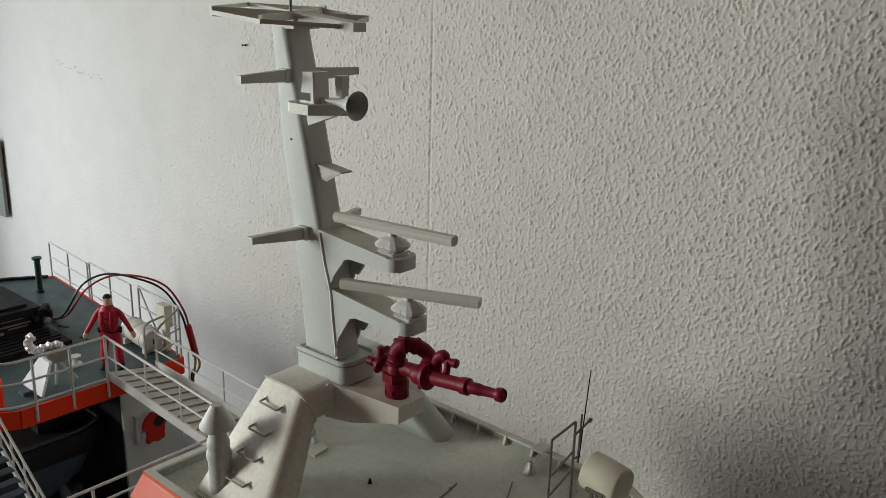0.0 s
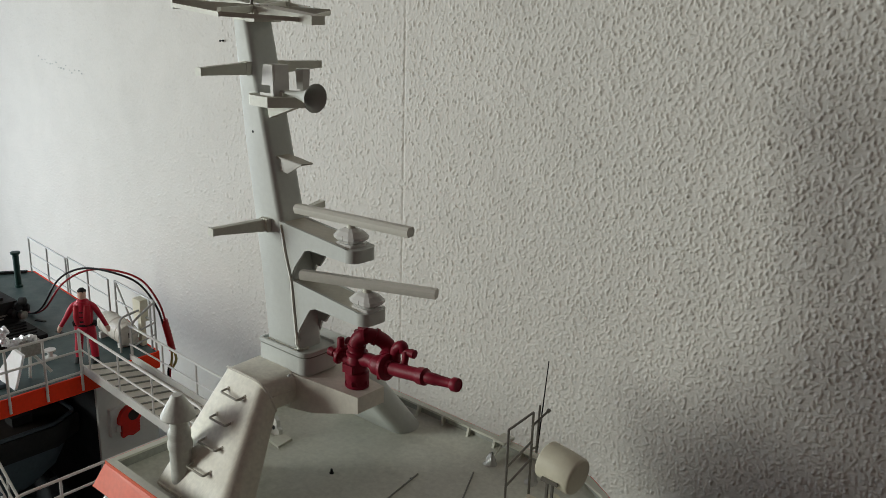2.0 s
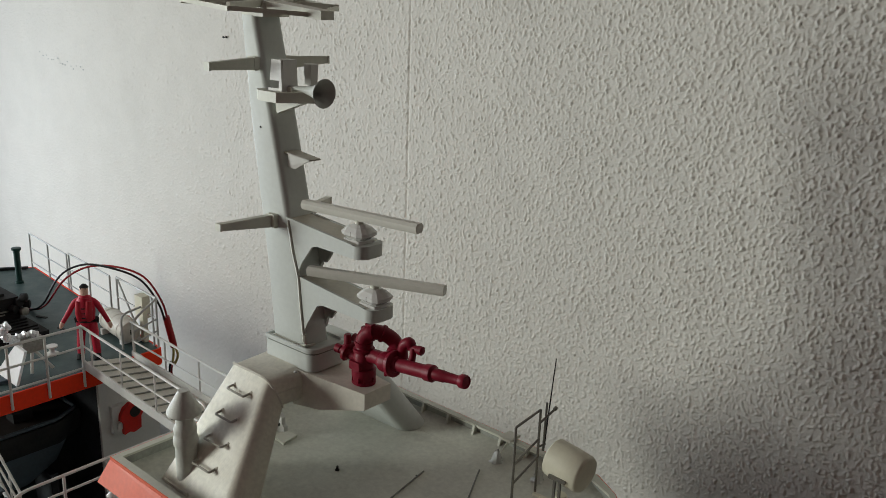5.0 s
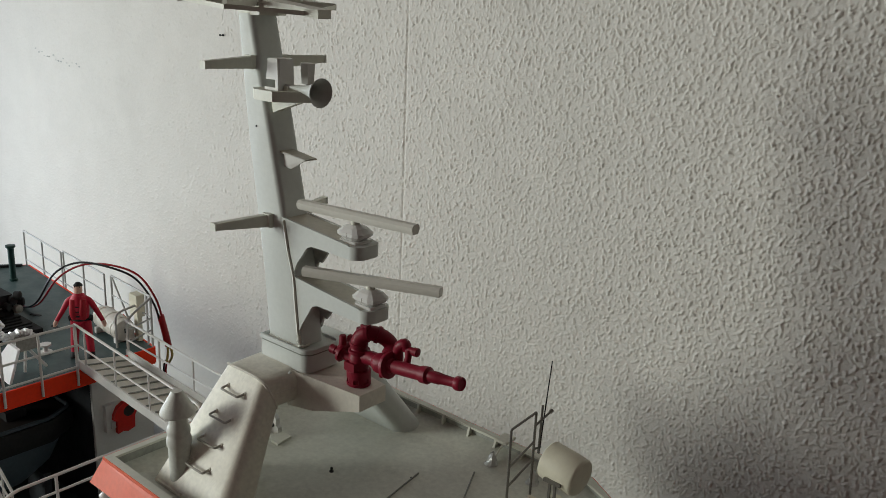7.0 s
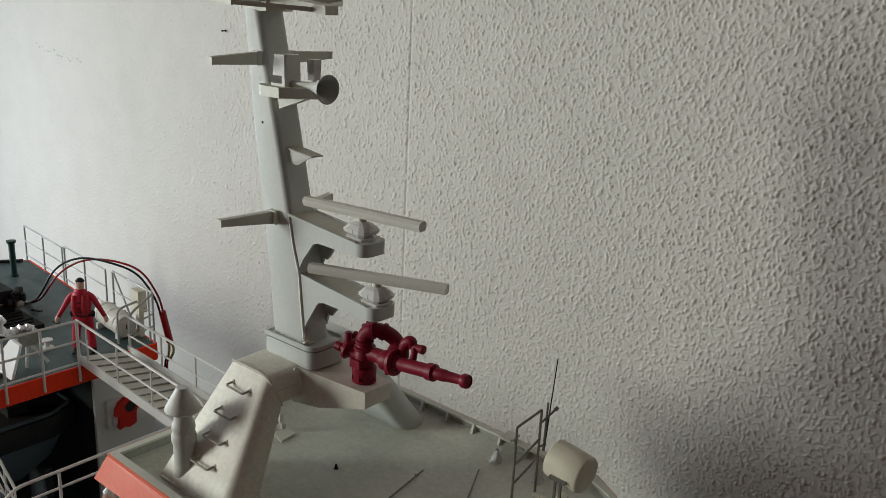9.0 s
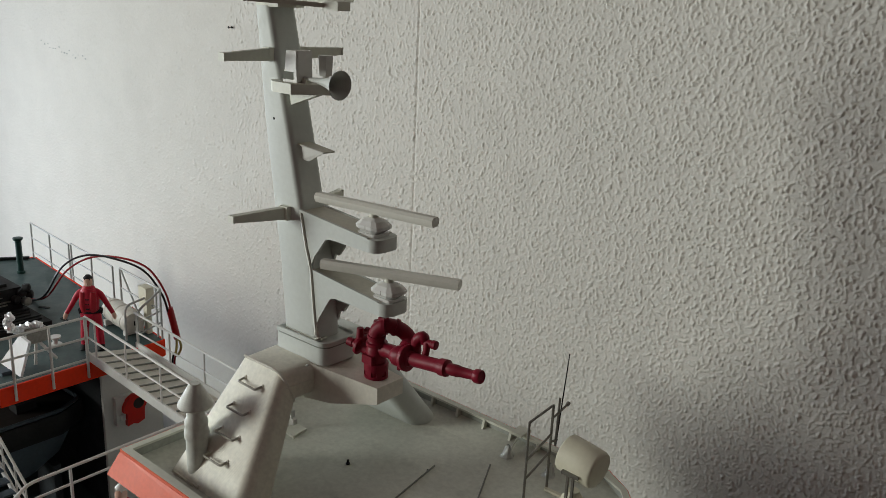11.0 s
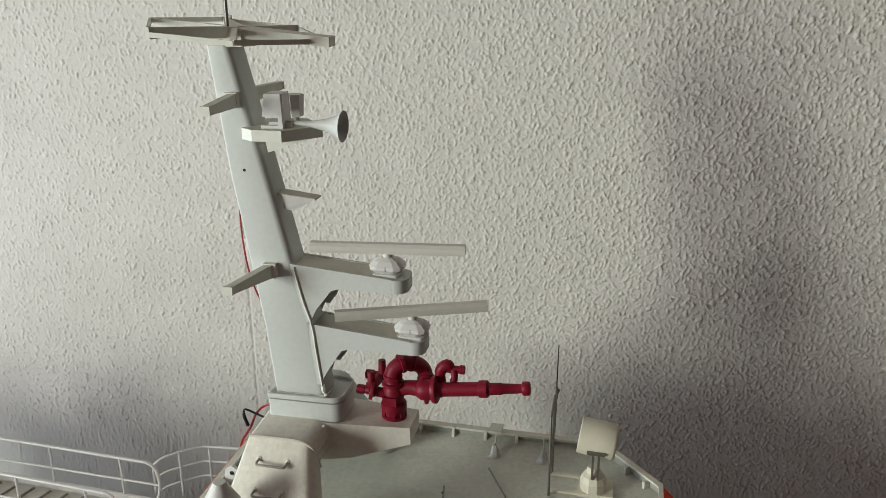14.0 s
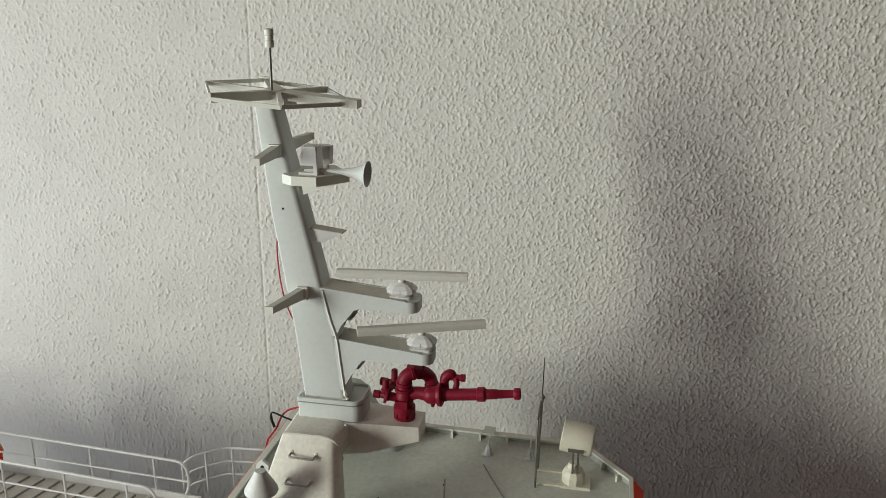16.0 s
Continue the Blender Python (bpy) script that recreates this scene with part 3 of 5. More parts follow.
    def bar(p, q, w, d, name, wq=None, rise=0.0):
        p, q = Vector(p), Vector(q)
        side = Vector((-(q - p).y, (q - p).x)).normalized()
        wq = wq or w
        top, topq = (1.473 - 0.087 * (c.x + 0.476) + rise for c in (p, q))
        b = B()
        loft(b, [[Vector((*(c + side * (k * ww / 2)), tt - dd)) for k, dd in ((-1, 0), (1, 0), (1, d), (-1, d))] for c, ww, tt in ((p, w, top), (q, wq, topq))])
        part(name, b, GREY, ob)

    for p, q, rise in ((aft, pa, 0.0), (pa, pf, -0.0034), (sa, aft, 0.0), (sf, sa, -0.001), (pf, (-0.492, 0.5655), -0.0030), (sf, (-0.492, 0.5835), -0.001)):
        bar(p, q, 0.0020, 0.0038, "frame_rail", rise=rise)
    peg = B()
    box(peg, -0.5962, -0.5932, 0.5100, 0.5128, 1.4752, 1.4832)
    part("frame_peg", peg, GREY, ob)
    bar(mid, tip, 0.026, 0.0075, "frame_beam", 0.0145)
    bar(mid, pa, 0.016, 0.0085, "frame_beam", 0.003)
    bar(mid, sa, 0.016, 0.0085, "frame_beam", 0.003)
    bar(mid, pf, 0.004, 0.006, "frame_strut")
    bar(mid, sf, 0.004, 0.006, "frame_strut")
    bar(mid, aft, 0.006, 0.006, "frame_strut", 0.003)
    plate = B()
    prism(plate, [(-0.575, 0.560), (-0.545, 0.560), (-0.538, YC), (-0.545, 0.590), (-0.575, 0.590)], "z", 1.4655, 1.4765)
    part("head_plate", plate, GREY, ob)
    tab = B()
    prism(tab, [(-0.599, 1.474), (-0.587, 1.474), (-0.5875, 1.4850), (-0.599, 1.4858)], "y", 0.634, 0.6365)
    part("frame_tab", tab, GREY, ob)
    return ob


mast()


def mast_light():
    ob = thing("mast_light", (-0.560, 0.5695, 1.478), "grey mast head lamp on a thin metal pole", "signal lamp")
    p = B()
    tube(p, [(-0.560, 0.5695, 1.477), (-0.560, 0.5695, 1.520)], 0.0014, 10)
    part("pole", p, STEEL, ob)
    c = B()
    lathe(c, [(0.002, 1.519), (0.0042, 1.5195), (0.0042, 1.5255), (0.0036, 1.526), (0.0036, 1.530), (0.0043, 1.5305), (0.0043, 1.5355), (0.003, 1.5365)],
          Matrix.Translation((-0.560, 0.5695, 0)), 16)
    lamp = part("lamp", c, GREY, ob)
    w = B()
    tube(w, [(-0.5565, 0.5687, 1.5375), (-0.5565, 0.5687, 1.521)], 0.0008, 6)
    part("clip", w, STEEL, lamp)


mast_light()


def horn():
    ob = thing("horn", (-0.51, 0.5624, 1.4035), "grey flared signal horn with a dark mouth", "horn")
    m = pose(-0.513, 0.5624, 1.4075, 0, 92, -2)
    h = B()
    outer = [(0.0016, 0), (0.0018, 0.012), (0.0028, 0.022), (0.0052, 0.034), (0.0088, 0.0435), (0.0125, 0.0475)]
    inner = [(0.0121, 0.0478), (0.0084, 0.0435), (0.0047, 0.034), (0.0022, 0.022), (0.0008, 0.014)]
    lathe(h, outer + inner, m, 32)
    part("bell", h, PRINT_FINE, ob)
    f = B()
    box(f, -0.5125, -0.507, 0.5594, 0.5654, 1.4030, 1.4075)
    part("foot", f, GREY, ob)


horn()


def signal_lamps():
    z = 1.4035
    ob = thing("lantern", (-0.521, 0.565, z), "open grey box lantern on the mast shelf", "lantern", "lanterns on the mast shelf")
    b = B()
    prism(b, [(-0.530, z + 0.009), (-0.514, z + 0.009), (-0.5145, z + 0.027), (-0.5275, z + 0.027)], "y", 0.5545, 0.5715)
    chamfer(b, 0.0005, 1)
    part("housing", b, WHITE, ob)
    for ya, yb in ((0.5535, 0.5555), (0.5695, 0.5715)):
        b = B()
        prism(b, [(-0.5165, z), (-0.5125, z), (-0.5135, z + 0.0273), (-0.5165, z + 0.0273)], "y", ya, yb)
        part("upright", b, WHITE, ob)
        b = B()
        box(b, -0.5310, -0.5165, ya, yb, z, z + 0.0024)
        part("foot_bar", b, WHITE, ob)
    b = B()
    box(b, -0.5150, -0.5128, 0.5555, 0.5695, z, z + 0.027)
    part("front_plate", b, WHITE, ob)
    x, y = -0.5155, 0.5895
    ob = thing("lantern", (x, y, z), "small round grey lantern on the mast shelf", "lantern", "lanterns on the mast shelf")
    b = B()
    lathe(b, [(0.0060, z + 0.0045), (0.0064, z + 0.0055), (0.0074, z + 0.0215), (0.0068, z + 0.0225)], Matrix.Translation((x, y, 0)) @ pose(0, 0, 0, 0, 0, 20), 6)
    part("housing", b, WHITE, ob)
    b = B()
    lathe(b, [(0.0028, z), (0.0028, z + 0.0045)], Matrix.Translation((x, y, 0)), 12)
    part("socket", b, WHITE, ob)


signal_lamps()


def radar(x, y, z, turn):
    ob = thing("radar_scanner", (x, y, z), "light grey radar with a long scanner bar on a glossy gearbox", "radar", "radars on the mast brackets")
    base = B()
    loft(base, [ring_rect(x - 0.011, x + 0.011, y - 0.010, y + 0.010, 0.003, zz, 3) for zz in (z, z + 0.0028)])
    part("base_plate", base, GLOSS, ob)
    gear = B()
    loft(gear, [ring_rect(x - a, x + a, y - b, y + b, b * 0.62, z + c, 2) for a, b, c in ((0.0088, 0.0078, 0.0028), (0.0146, 0.0114, 0.0066), (0.0148, 0.0116, 0.0094), (0.0104, 0.0084, 0.0134), (0.0050, 0.0046, 0.0156))])
    gearbox = part("gearbox", gear, GLOSS, ob, "glossy faceted white gearbox", flat=True)
    line = B()
    box(line, x + 0.0005, x + 0.0012, y - 0.0116, y + 0.0116, z + 0.0062, z + 0.0100)
    part("joint", line, GALV, gearbox)
    neck = B()
    tube(neck, [(x, y, z + 0.0145), (x, y, z + 0.0192)], 0.0040, 12)
    part("neck", neck, GREY, ob)
    scan = B()
    m = Matrix.Translation((x, y, z + 0.0228)) @ pose(0, 0, 0, 0, 0, turn)
    half = [(-0.0035, -0.0042), (0.0035, -0.0042), (0.0052, -0.001), (0.0052, 0.0018), (0.003, 0.0042), (-0.003, 0.0042), (-0.0052, 0.0018), (-0.0052, -0.001)]
    loft(scan, [[m @ Vector((u, v, w)) for v, w in half] for u in (-0.0645, 0.0645)])
    chamfer(scan, 0.0007, 1)
    part("scanner_bar", scan, SCANNER, ob)


radar(-0.4365, 0.5745, 1.2805, 6)
radar(-0.4165, 0.5745, 1.2265, 21)


def fire_monitor():
    ob = thing("fire_monitor", (-0.4365, 0.5815, 1.143), "dark crimson plastic water cannon pointing forward on the pedestal shelf", "water cannon")
    x, y, z = -0.4365, 0.5815, 1.1425
    T = Matrix.Translation((x, y, z))

    def along(p, q):
        p, q = Vector(p), Vector(q)
        return Matrix.Translation(p) @ (q - p).to_track_quat("Z", "Y").to_matrix().to_4x4()

    def turned(name, profile, m, parent, seg=20, flat=False):
        b = B()
        lathe(b, profile, m, seg)
        return part(name, b, RED, parent, flat=flat)

    base = turned("base_flange", [(0.0106, 0), (0.0112, 0.0008), (0.0112, 0.0042), (0.0101, 0.0046), (0.0101, 0.0082), (0.0112, 0.0086), (0.0114, 0.0150), (0.0106, 0.0160), (0.0096, 0.0162)], T, ob, 24)
    for k in range(7):
        b = B()
        box(b, 0.0098, 0.0110, -0.0024, 0.0024, 0.0042, 0.0086)
        b.transform(T @ Matrix.Rotation(radians(20 + 360 * k / 7), 4, "Z"))
        part("lug", b, RED, base)
    riser = turned("riser", [(0.0088, 0.0155), (0.0092, 0.0200), (0.0095, 0.0215), (0.0095, 0.0290), (0.0088, 0.0300), (0.0086, 0.0345), (0.0074, 0.0368), (0.0070, 0.0400)], T, ob)
    turned("riser_collar", [(0.0080, 0.0318), (0.0100, 0.0324), (0.0100, 0.0352), (0.0082, 0.0358)], T, riser, 22)
    c = B()
    box(c, x - 0.0072, x + 0.0052, y - 0.0118, y - 0.0040, z + 0.0165, z + 0.0245)
    chamfer(c, 0.0010, 2)
    part("gear_box", c, RED, riser)

    # bent pipe from the riser over to the ball
    pipe = smooth_path([(x - 0.0008, y, z + 0.037), (x + 0.0002, y, z + 0.0440), (x + 0.0030, y + 0.001, z + 0.0490), (x + 0.0090, y + 0.0035, z + 0.0525), (x + 0.0160, y + 0.0115, z + 0.0495), (x + 0.0220, y + 0.0175, z + 0.0425), (x + 0.0252, y + 0.0160, z + 0.0365), (x + 0.0275, y + 0.0090, z + 0.0325)], 4)
    e = B()
    tube(e, pipe, [0.0078 - 0.00006 * min(k, 16) for k in range(len(pipe))], 18)
    elbow = part("elbow", e, RED, ob)
    for k, r in ((2, 0.0086), (11, 0.0084), (15, 0.0082)):
        turned("clamp_ring", [(r - 0.0016, -0.0018), (r, -0.0014), (r, 0.0014), (r - 0.0016, 0.0018)], along(pipe[k], pipe[k + 1]), elbow, 18)
    b = B()
    box(b, x + 0.0030, x + 0.0105, y - 0.0020, y + 0.0040, z + 0.0580, z + 0.0605)
    chamfer(b, 0.0010, 1)
    part("clamp_lug", b, RED, elbow)

    # ball, swivel flange and barrel
    joint = Vector((-0.4075, 0.5815, 1.1727))
    tip = Vector((-0.3165, 0.5822, 1.1828))
    d = (tip - joint).normalized()
    m = along(joint, tip)
    L = (tip - joint).length
    ball = turned("ball", [(0.0034, -0.0090), (0.0066, -0.0075), (0.0090, -0.0042), (0.0096, 0.0), (0.0092, 0.0036), (0.0090, 0.0062)], m, ob)
    turned("ball_collar", [(0.0068, -0.002), (0.0078, -0.0016), (0.0078, 0.0012), (0.0066, 0.0018)], along(pipe[-3], pipe[-1]), ball, 18)
    turned("swivel_flange", [(0.0088, 0.0056), (0.0114, 0.0062), (0.0121, 0.0076), (0.0121, 0.0100), (0.0108, 0.0110), (0.0074, 0.0112), (0.0068, 0.0150)], m, ob, 26)
    for a in (-100, 30):
        b = B()
        tube(b, [joint + d * 0.0015 + Vector((0, math.cos(radians(a)) * 0.0080, math.sin(radians(a)) * 0.0080)), joint + d * 0.001 + Vector((0, math.cos(radians(a)) * 0.0128, math.sin(radians(a)) * 0.0128))], [0.0030, 0.0016], 8)
        part("lug", b, RED, ball)
    turned("barrel", [(0.0062, 0.0125), (0.0062, L * 0.515), (0.0074, L * 0.522), (0.0076, L * 0.545), (0.0076, L * 0.600), (0.0064, L * 0.612), (0.0053, L * 0.622), (0.0052, L * 0.735), (0.0047, L * 0.742),
                      (0.0040, L * 0.925), (0.0056, L * 0.932), (0.0061, L * 0.945), (0.0061, L * 0.985), (0.0055, L), (0.0046, L), (0.0044, L - 0.0008)], m, ob, 24)
    link = B()
    tube(link, [(x + 0.004, y + 0.001, z + 0.0285), (x + 0.014, y + 0.002, z + 0.0300), (x + 0.024, y + 0.001, z + 0.0300)], [0.0072, 0.0066, 0.0074], 14)
    part("lower_link", link, RED, ob)

    # hand wheels on the after side
    hub = Vector((-0.4550, 0.5770, 1.1695))
    way = Vector((0.016, 0.0025, -0.0035))
    shaft = turned("gear_shaft", [(0.0046, 0.0), (0.0046, 0.0150)], along(hub, hub + way), ob, 14)
    turned("wheel", [(0.0042, -0.0016), (0.0078, -0.0014), (0.0084, -0.0004), (0.0084, 0.0016), (0.0056, 0.0022), (0.0050, 0.0040)], along(hub, hub + way), shaft, 12)
    turned("hand_knob", [(0.0030, -0.0135), (0.0042, -0.0130), (0.0042, -0.0066), (0.0034, -0.0060), (0.0042, -0.0015)], along(hub, hub + Vector((0.016, 0.0005, -0.0010))), shaft, 14)
    bridge = B()
    tube(bridge, [(-0.4555, 0.5775, 1.1735), (-0.4530, 0.5880, 1.1740), (-0.4535, 0.5975, 1.1735)], [0.0050, 0.0042, 0.0050], 12)
    arm = part("wheel_arm", bridge, RED, ob)
    turned("upper_knob", [(0.0032, -0.0075), (0.0044, -0.0070), (0.0044, 0.0), (0.0036, 0.0006), (0.0036, 0.0090)], along((-0.4590, 0.5975, 1.1745), (-0.4400, 0.5970, 1.1745)), arm, 14)
    for px, py, z0, z1 in ((-0.4560, 0.5795, 1.1700, 1.1862), (-0.4505, 0.5955, 1.1700, 1.1908)):
        turned("crank", [(0.0046, z0), (0.0050, z0 + 0.0050), (0.0036, z0 + 0.0066), (0.0033, z1 - 0.0008), (0.0027, z1)], Matrix.Translation((px, py, 0)), arm, 14)

    # lever pipe on the swivel
    at = Vector((-0.3965, 0.5895, 1.1775))
    h = B()
    tube(h, smooth_path([at, at + Vector((0.0002, 0.0005, 0.0070)), at + Vector((0.0016, 0.001, 0.0122)), at + Vector((0.0062, 0.0020, 0.0158)), at + Vector((0.0100, 0.0022, 0.0130))], 3), [0.0056, 0.0054, 0.0050, 0.0048, 0.0050, 0.0052, 0.0054, 0.0054, 0.0054, 0.0054, 0.0052, 0.0048, 0.0040], 14)
    lever = part("lever_pipe", h, RED, ob)
    turned("lever_end", [(0.0034, 0.0), (0.0034, 0.0105), (0.0041, 0.0110), (0.0041, 0.0150), (0.0034, 0.0155)], along(at + Vector((0.0066, 0.0018, 0.0122)), at + Vector((0.0205, 0.0026, 0.0122))), lever, 14)
    h = B()
    tube(h, [at + Vector((0.0125, 0.0010, 0.0125)), at + Vector((0.0135, -0.0006, 0.0065)), at + Vector((0.0125, -0.0010, 0.0015))], [0.0034, 0.0030, 0.0034], 10)
    part("lever_leg", h, RED, lever)


fire_monitor()


# ---- things on the wheelhouse roof ----
def vent():
    x, y = -0.5475, 0.4625
    ob = thing("ventilator", (x, y, DECK_Z), "grey printed plastic ventilator with a conical cap", "ventilator")
    T = Matrix.Translation((x, y, 0))
    b = B()
    lathe(b, [(0.0094, DECK_Z), (0.0098, 1.062), (0.0101, 1.083), (0.0112, 1.085), (0.0115, 1.089), (0.0109, 1.0925), (0.0102, 1.0938), (0.0103, 1.0965), (0.0107, 1.099), (0.0102, 1.1025), (0.0085, 1.1055), (0.0082, 1.118)], T, 28)
    part("stem", b, VENT_PRINT, ob)
    b = B()
    box(b, x - 0.019, x + 0.019, y - 0.014, y + 0.016, DECK_Z, DECK_Z + 0.0035)
    part("foot_plate", b, LEG_PRINT, ob)
    c = B()
    lathe(c, [(0.0082, 1.1168), (0.0154, 1.1160), (0.0161, 1.1172), (0.0157, 1.1192), (0.0054, 1.1375), (0.0049, 1.1384)], T, 32)
    part("cap", c, VENT_PRINT, ob)


vent()


def bracket_rack():
    x = -0.3015
    ob = thing("wire_stand", (x, 0.655, DECK_Z), "brown metal wire stand standing on the roof deck", "wire stand")
    y0, y1 = 0.6365, 0.6745
    for name, pts in (("frame_bar", [(x, y0, DECK_Z), (x, y0, 1.1263), (x, y1, 1.1297), (x, y1, DECK_Z)]),):
        f = B()
        tube(f, corner_path(pts, 0.001, 2), 0.0012, 8)
        part("outer_frame", f, STEEL, ob)
    for z0, z1 in ((1.0990, 1.1000), (1.0800, 1.0815)):
        f = B()
        tube(f, [(x, y0, z0 - 0.010), (x, y1, z1)], 0.0011, 8)
        part("cross_bar", f, STEEL, ob)
    f = B()
    tube(f, [(x, 0.683, 1.085), (x + 0.001, 0.683, 1.134)], 0.0011, 8)
    part("short_post", f, STEEL, ob)
    f = B()
    tube(f, [(x, y1 - 0.001, 1.116), (x + 0.001, 0.6975, 1.1225)], 0.0011, 8)
    tube(f, [(x + 0.001, 0.6965, 1.1222), (x + 0.001, 0.6995, 1.1232)], 0.0019, 8)
    part("side_rod", f, STEEL, ob)
    f = B()
    tube(f, [(x, 0.684, 1.084), (x + 0.0006, 0.6935, 1.1745)], [0.0008, 0.0005], 6)
    part("whip_aerial", f, BLACK, ob)
    f = B()
    tube(f, [(x, y1, 1.092), (x, 0.686, 1.090)], 0.0011, 6)
    part("brace", f, STEEL, ob)


bracket_rack()


def searchlight():
    x, y = -0.2605, 0.652
    ob = thing("searchlight", (x, y, DECK_Z), "cream plastic searchlight on a small pedestal", "searchlight")
    b = B()
    box(b, x - 0.014, x + 0.019, y - 0.012, y + 0.016, DECK_Z - 0.001, DECK_Z + 0.0035)
    chamfer(b, 0.0008, 1)
    part("base_plate", b, CREAM, ob)
    b = B()
    T = Matrix.Translation((x, y, DECK_Z))
    lathe(b, [(0.0125, 0.003), (0.0128, 0.0125), (0.0108, 0.0185), (0.0072, 0.0215), (0.0058, 0.027)], T, 10)
    part("pedestal", b, CREAM, ob, flat=True)
    for k in (-0.0012, 0.0042):
        b = B()
        box(b, x + k - 0.0011, x + k + 0.0011, y - 0.0108, y - 0.0088, DECK_Z + 0.019, DECK_Z + 0.0465)
        part("fork_arm", b, STEEL, ob, "bare metal fork arm")
    b = B()
    box(b, x - 0.0072, x + 0.0098, y - 0.0115, y - 0.0086, DECK_Z + 0.0455, DECK_Z + 0.0487)
    part("fork_bar", b, STEEL, ob, "bare metal cross bar")
    lamp = B()
    m = Matrix.Translation((x + 0.0022, y + 0.008, DECK_Z + 0.0530)) @ pose(0, 0, 0, 0, 97, -3)
    lathe(lamp, [(0.0010, -0.0176), (0.0166, -0.0176), (0.0173, -0.0168), (0.0178, 0.0), (0.0174, 0.0150), (0.0162, 0.0174), (0.0150, 0.0180), (0.0010, 0.0182)], m, 36)
    part("lamp_housing", lamp, CREAM, ob)
    for dx, dy in ((-0.041, -0.010), (-0.041, 0.018)):
        lug = B()
        box(lug, x + dx, x + dx + 0.030, y + dy, y + dy + 0.004, DECK_Z, DECK_Z + 0.0022)
        part("fixing_strip", lug, CREAM, ob)


searchlight()


def deck_bits():
    for a, b, r in (((-0.4024, 0.6306), (-0.3872, 0.540), 0.0009), ((-0.3647, 0.6705), (-0.3230, 0.588), 0.0008)):
        f = B()
        tube(f, [(*a, DECK_Z + r * 0.7), (*b, DECK_Z + r * 0.7)], r, 6)
        tagged(part("wire_offcut", f, BULWARK), "thin dark wire strip lying on the roof deck", "wire", "wires on the roof deck")
    f = B()
    lathe(f, [(0.0009, 0), (0.0011, 0.0012)], pose(-0.4015, 0.6195, DECK_Z), 8)
    tagged(part("crumb", f, BLACK), "tiny dark crumb lying on the roof deck", "crumb")
    f = B()
    lathe(f, [(0.0022, 0), (0.0022, 0.001), (0.0012, 0.0013), (0.0012, 0.0045)], pose(-0.4648, 0.5745, DECK_Z), 10)
    tagged(part("deck_bolt", f, BLACK), "tiny dark bolt standing on the roof deck", "bolt")
    # stay with a rough glued foot
    for x in (-0.3625, -0.3125):
        ob = thing("bulwark_support", (x, 0.69, DECK_Z), "glued grey strut under the bulwark rail", "strut", "struts along the bulwark")
        f = B()
        tube(f, [(x - 0.0005, 0.6950, DECK_Z), (x - 0.0010, 0.7150, 1.0580)], 0.0009, 8)
        part("strut", f, GREY, ob)
        rng = random.Random(int(-x * 10000))
        f = B()
        lathe(f, [(0.0078, 0.0), (0.0068, 0.0008), (0.0050, 0.0024), (0.0042, 0.0052), (0.0034, 0.0085), (0.0022, 0.0115), (0.0008, 0.0135)], pose(x - 0.0002, 0.6955, DECK_Z - 0.0006, -5), 12)
        for v in f.verts:
            v.co += Vector((rng.uniform(-1, 1), rng.uniform(-1, 1), rng.uniform(-0.4, 0.6))) * 0.0010
        part("glue_blob", f, GLUE, ob, "messy dried glue")
        if x > -0.33:
            continue
        f = B()
        box(f, x - 0.0090, x + 0.0045, 0.7110, 0.7285, 1.0588, 1.0616)
        chamfer(f, 0.0006, 1)
        part("pad", f, GREY, ob)
    f = B()
    box(f, -0.0055, 0.0055, -0.002, 0.002, 0, 0.008)
    box(f, -0.0009, 0.0009, -0.0026, -0.002, 0.0, 0.004)
    f.transform(Matrix.Translation((-0.3580, 0.5745, DECK_Z)) @ Matrix.Rotation(radians(43), 4, "Z"))
    tagged(part("deck_socket", f, BULWARK), "small dark grey plastic socket on the roof deck", "socket")
    f = B()
    prism(f, [(-0.5585, 0.5715), (-0.5393, 0.5690), (-0.5425, 0.5895), (-0.5604, 0.590)], "z", DECK_Z, DECK_Z + 0.0025)
    tagged(part("deck_tile", f, GREY), "small flat grey plastic piece lying on the roof deck", "plastic piece")


deck_bits()


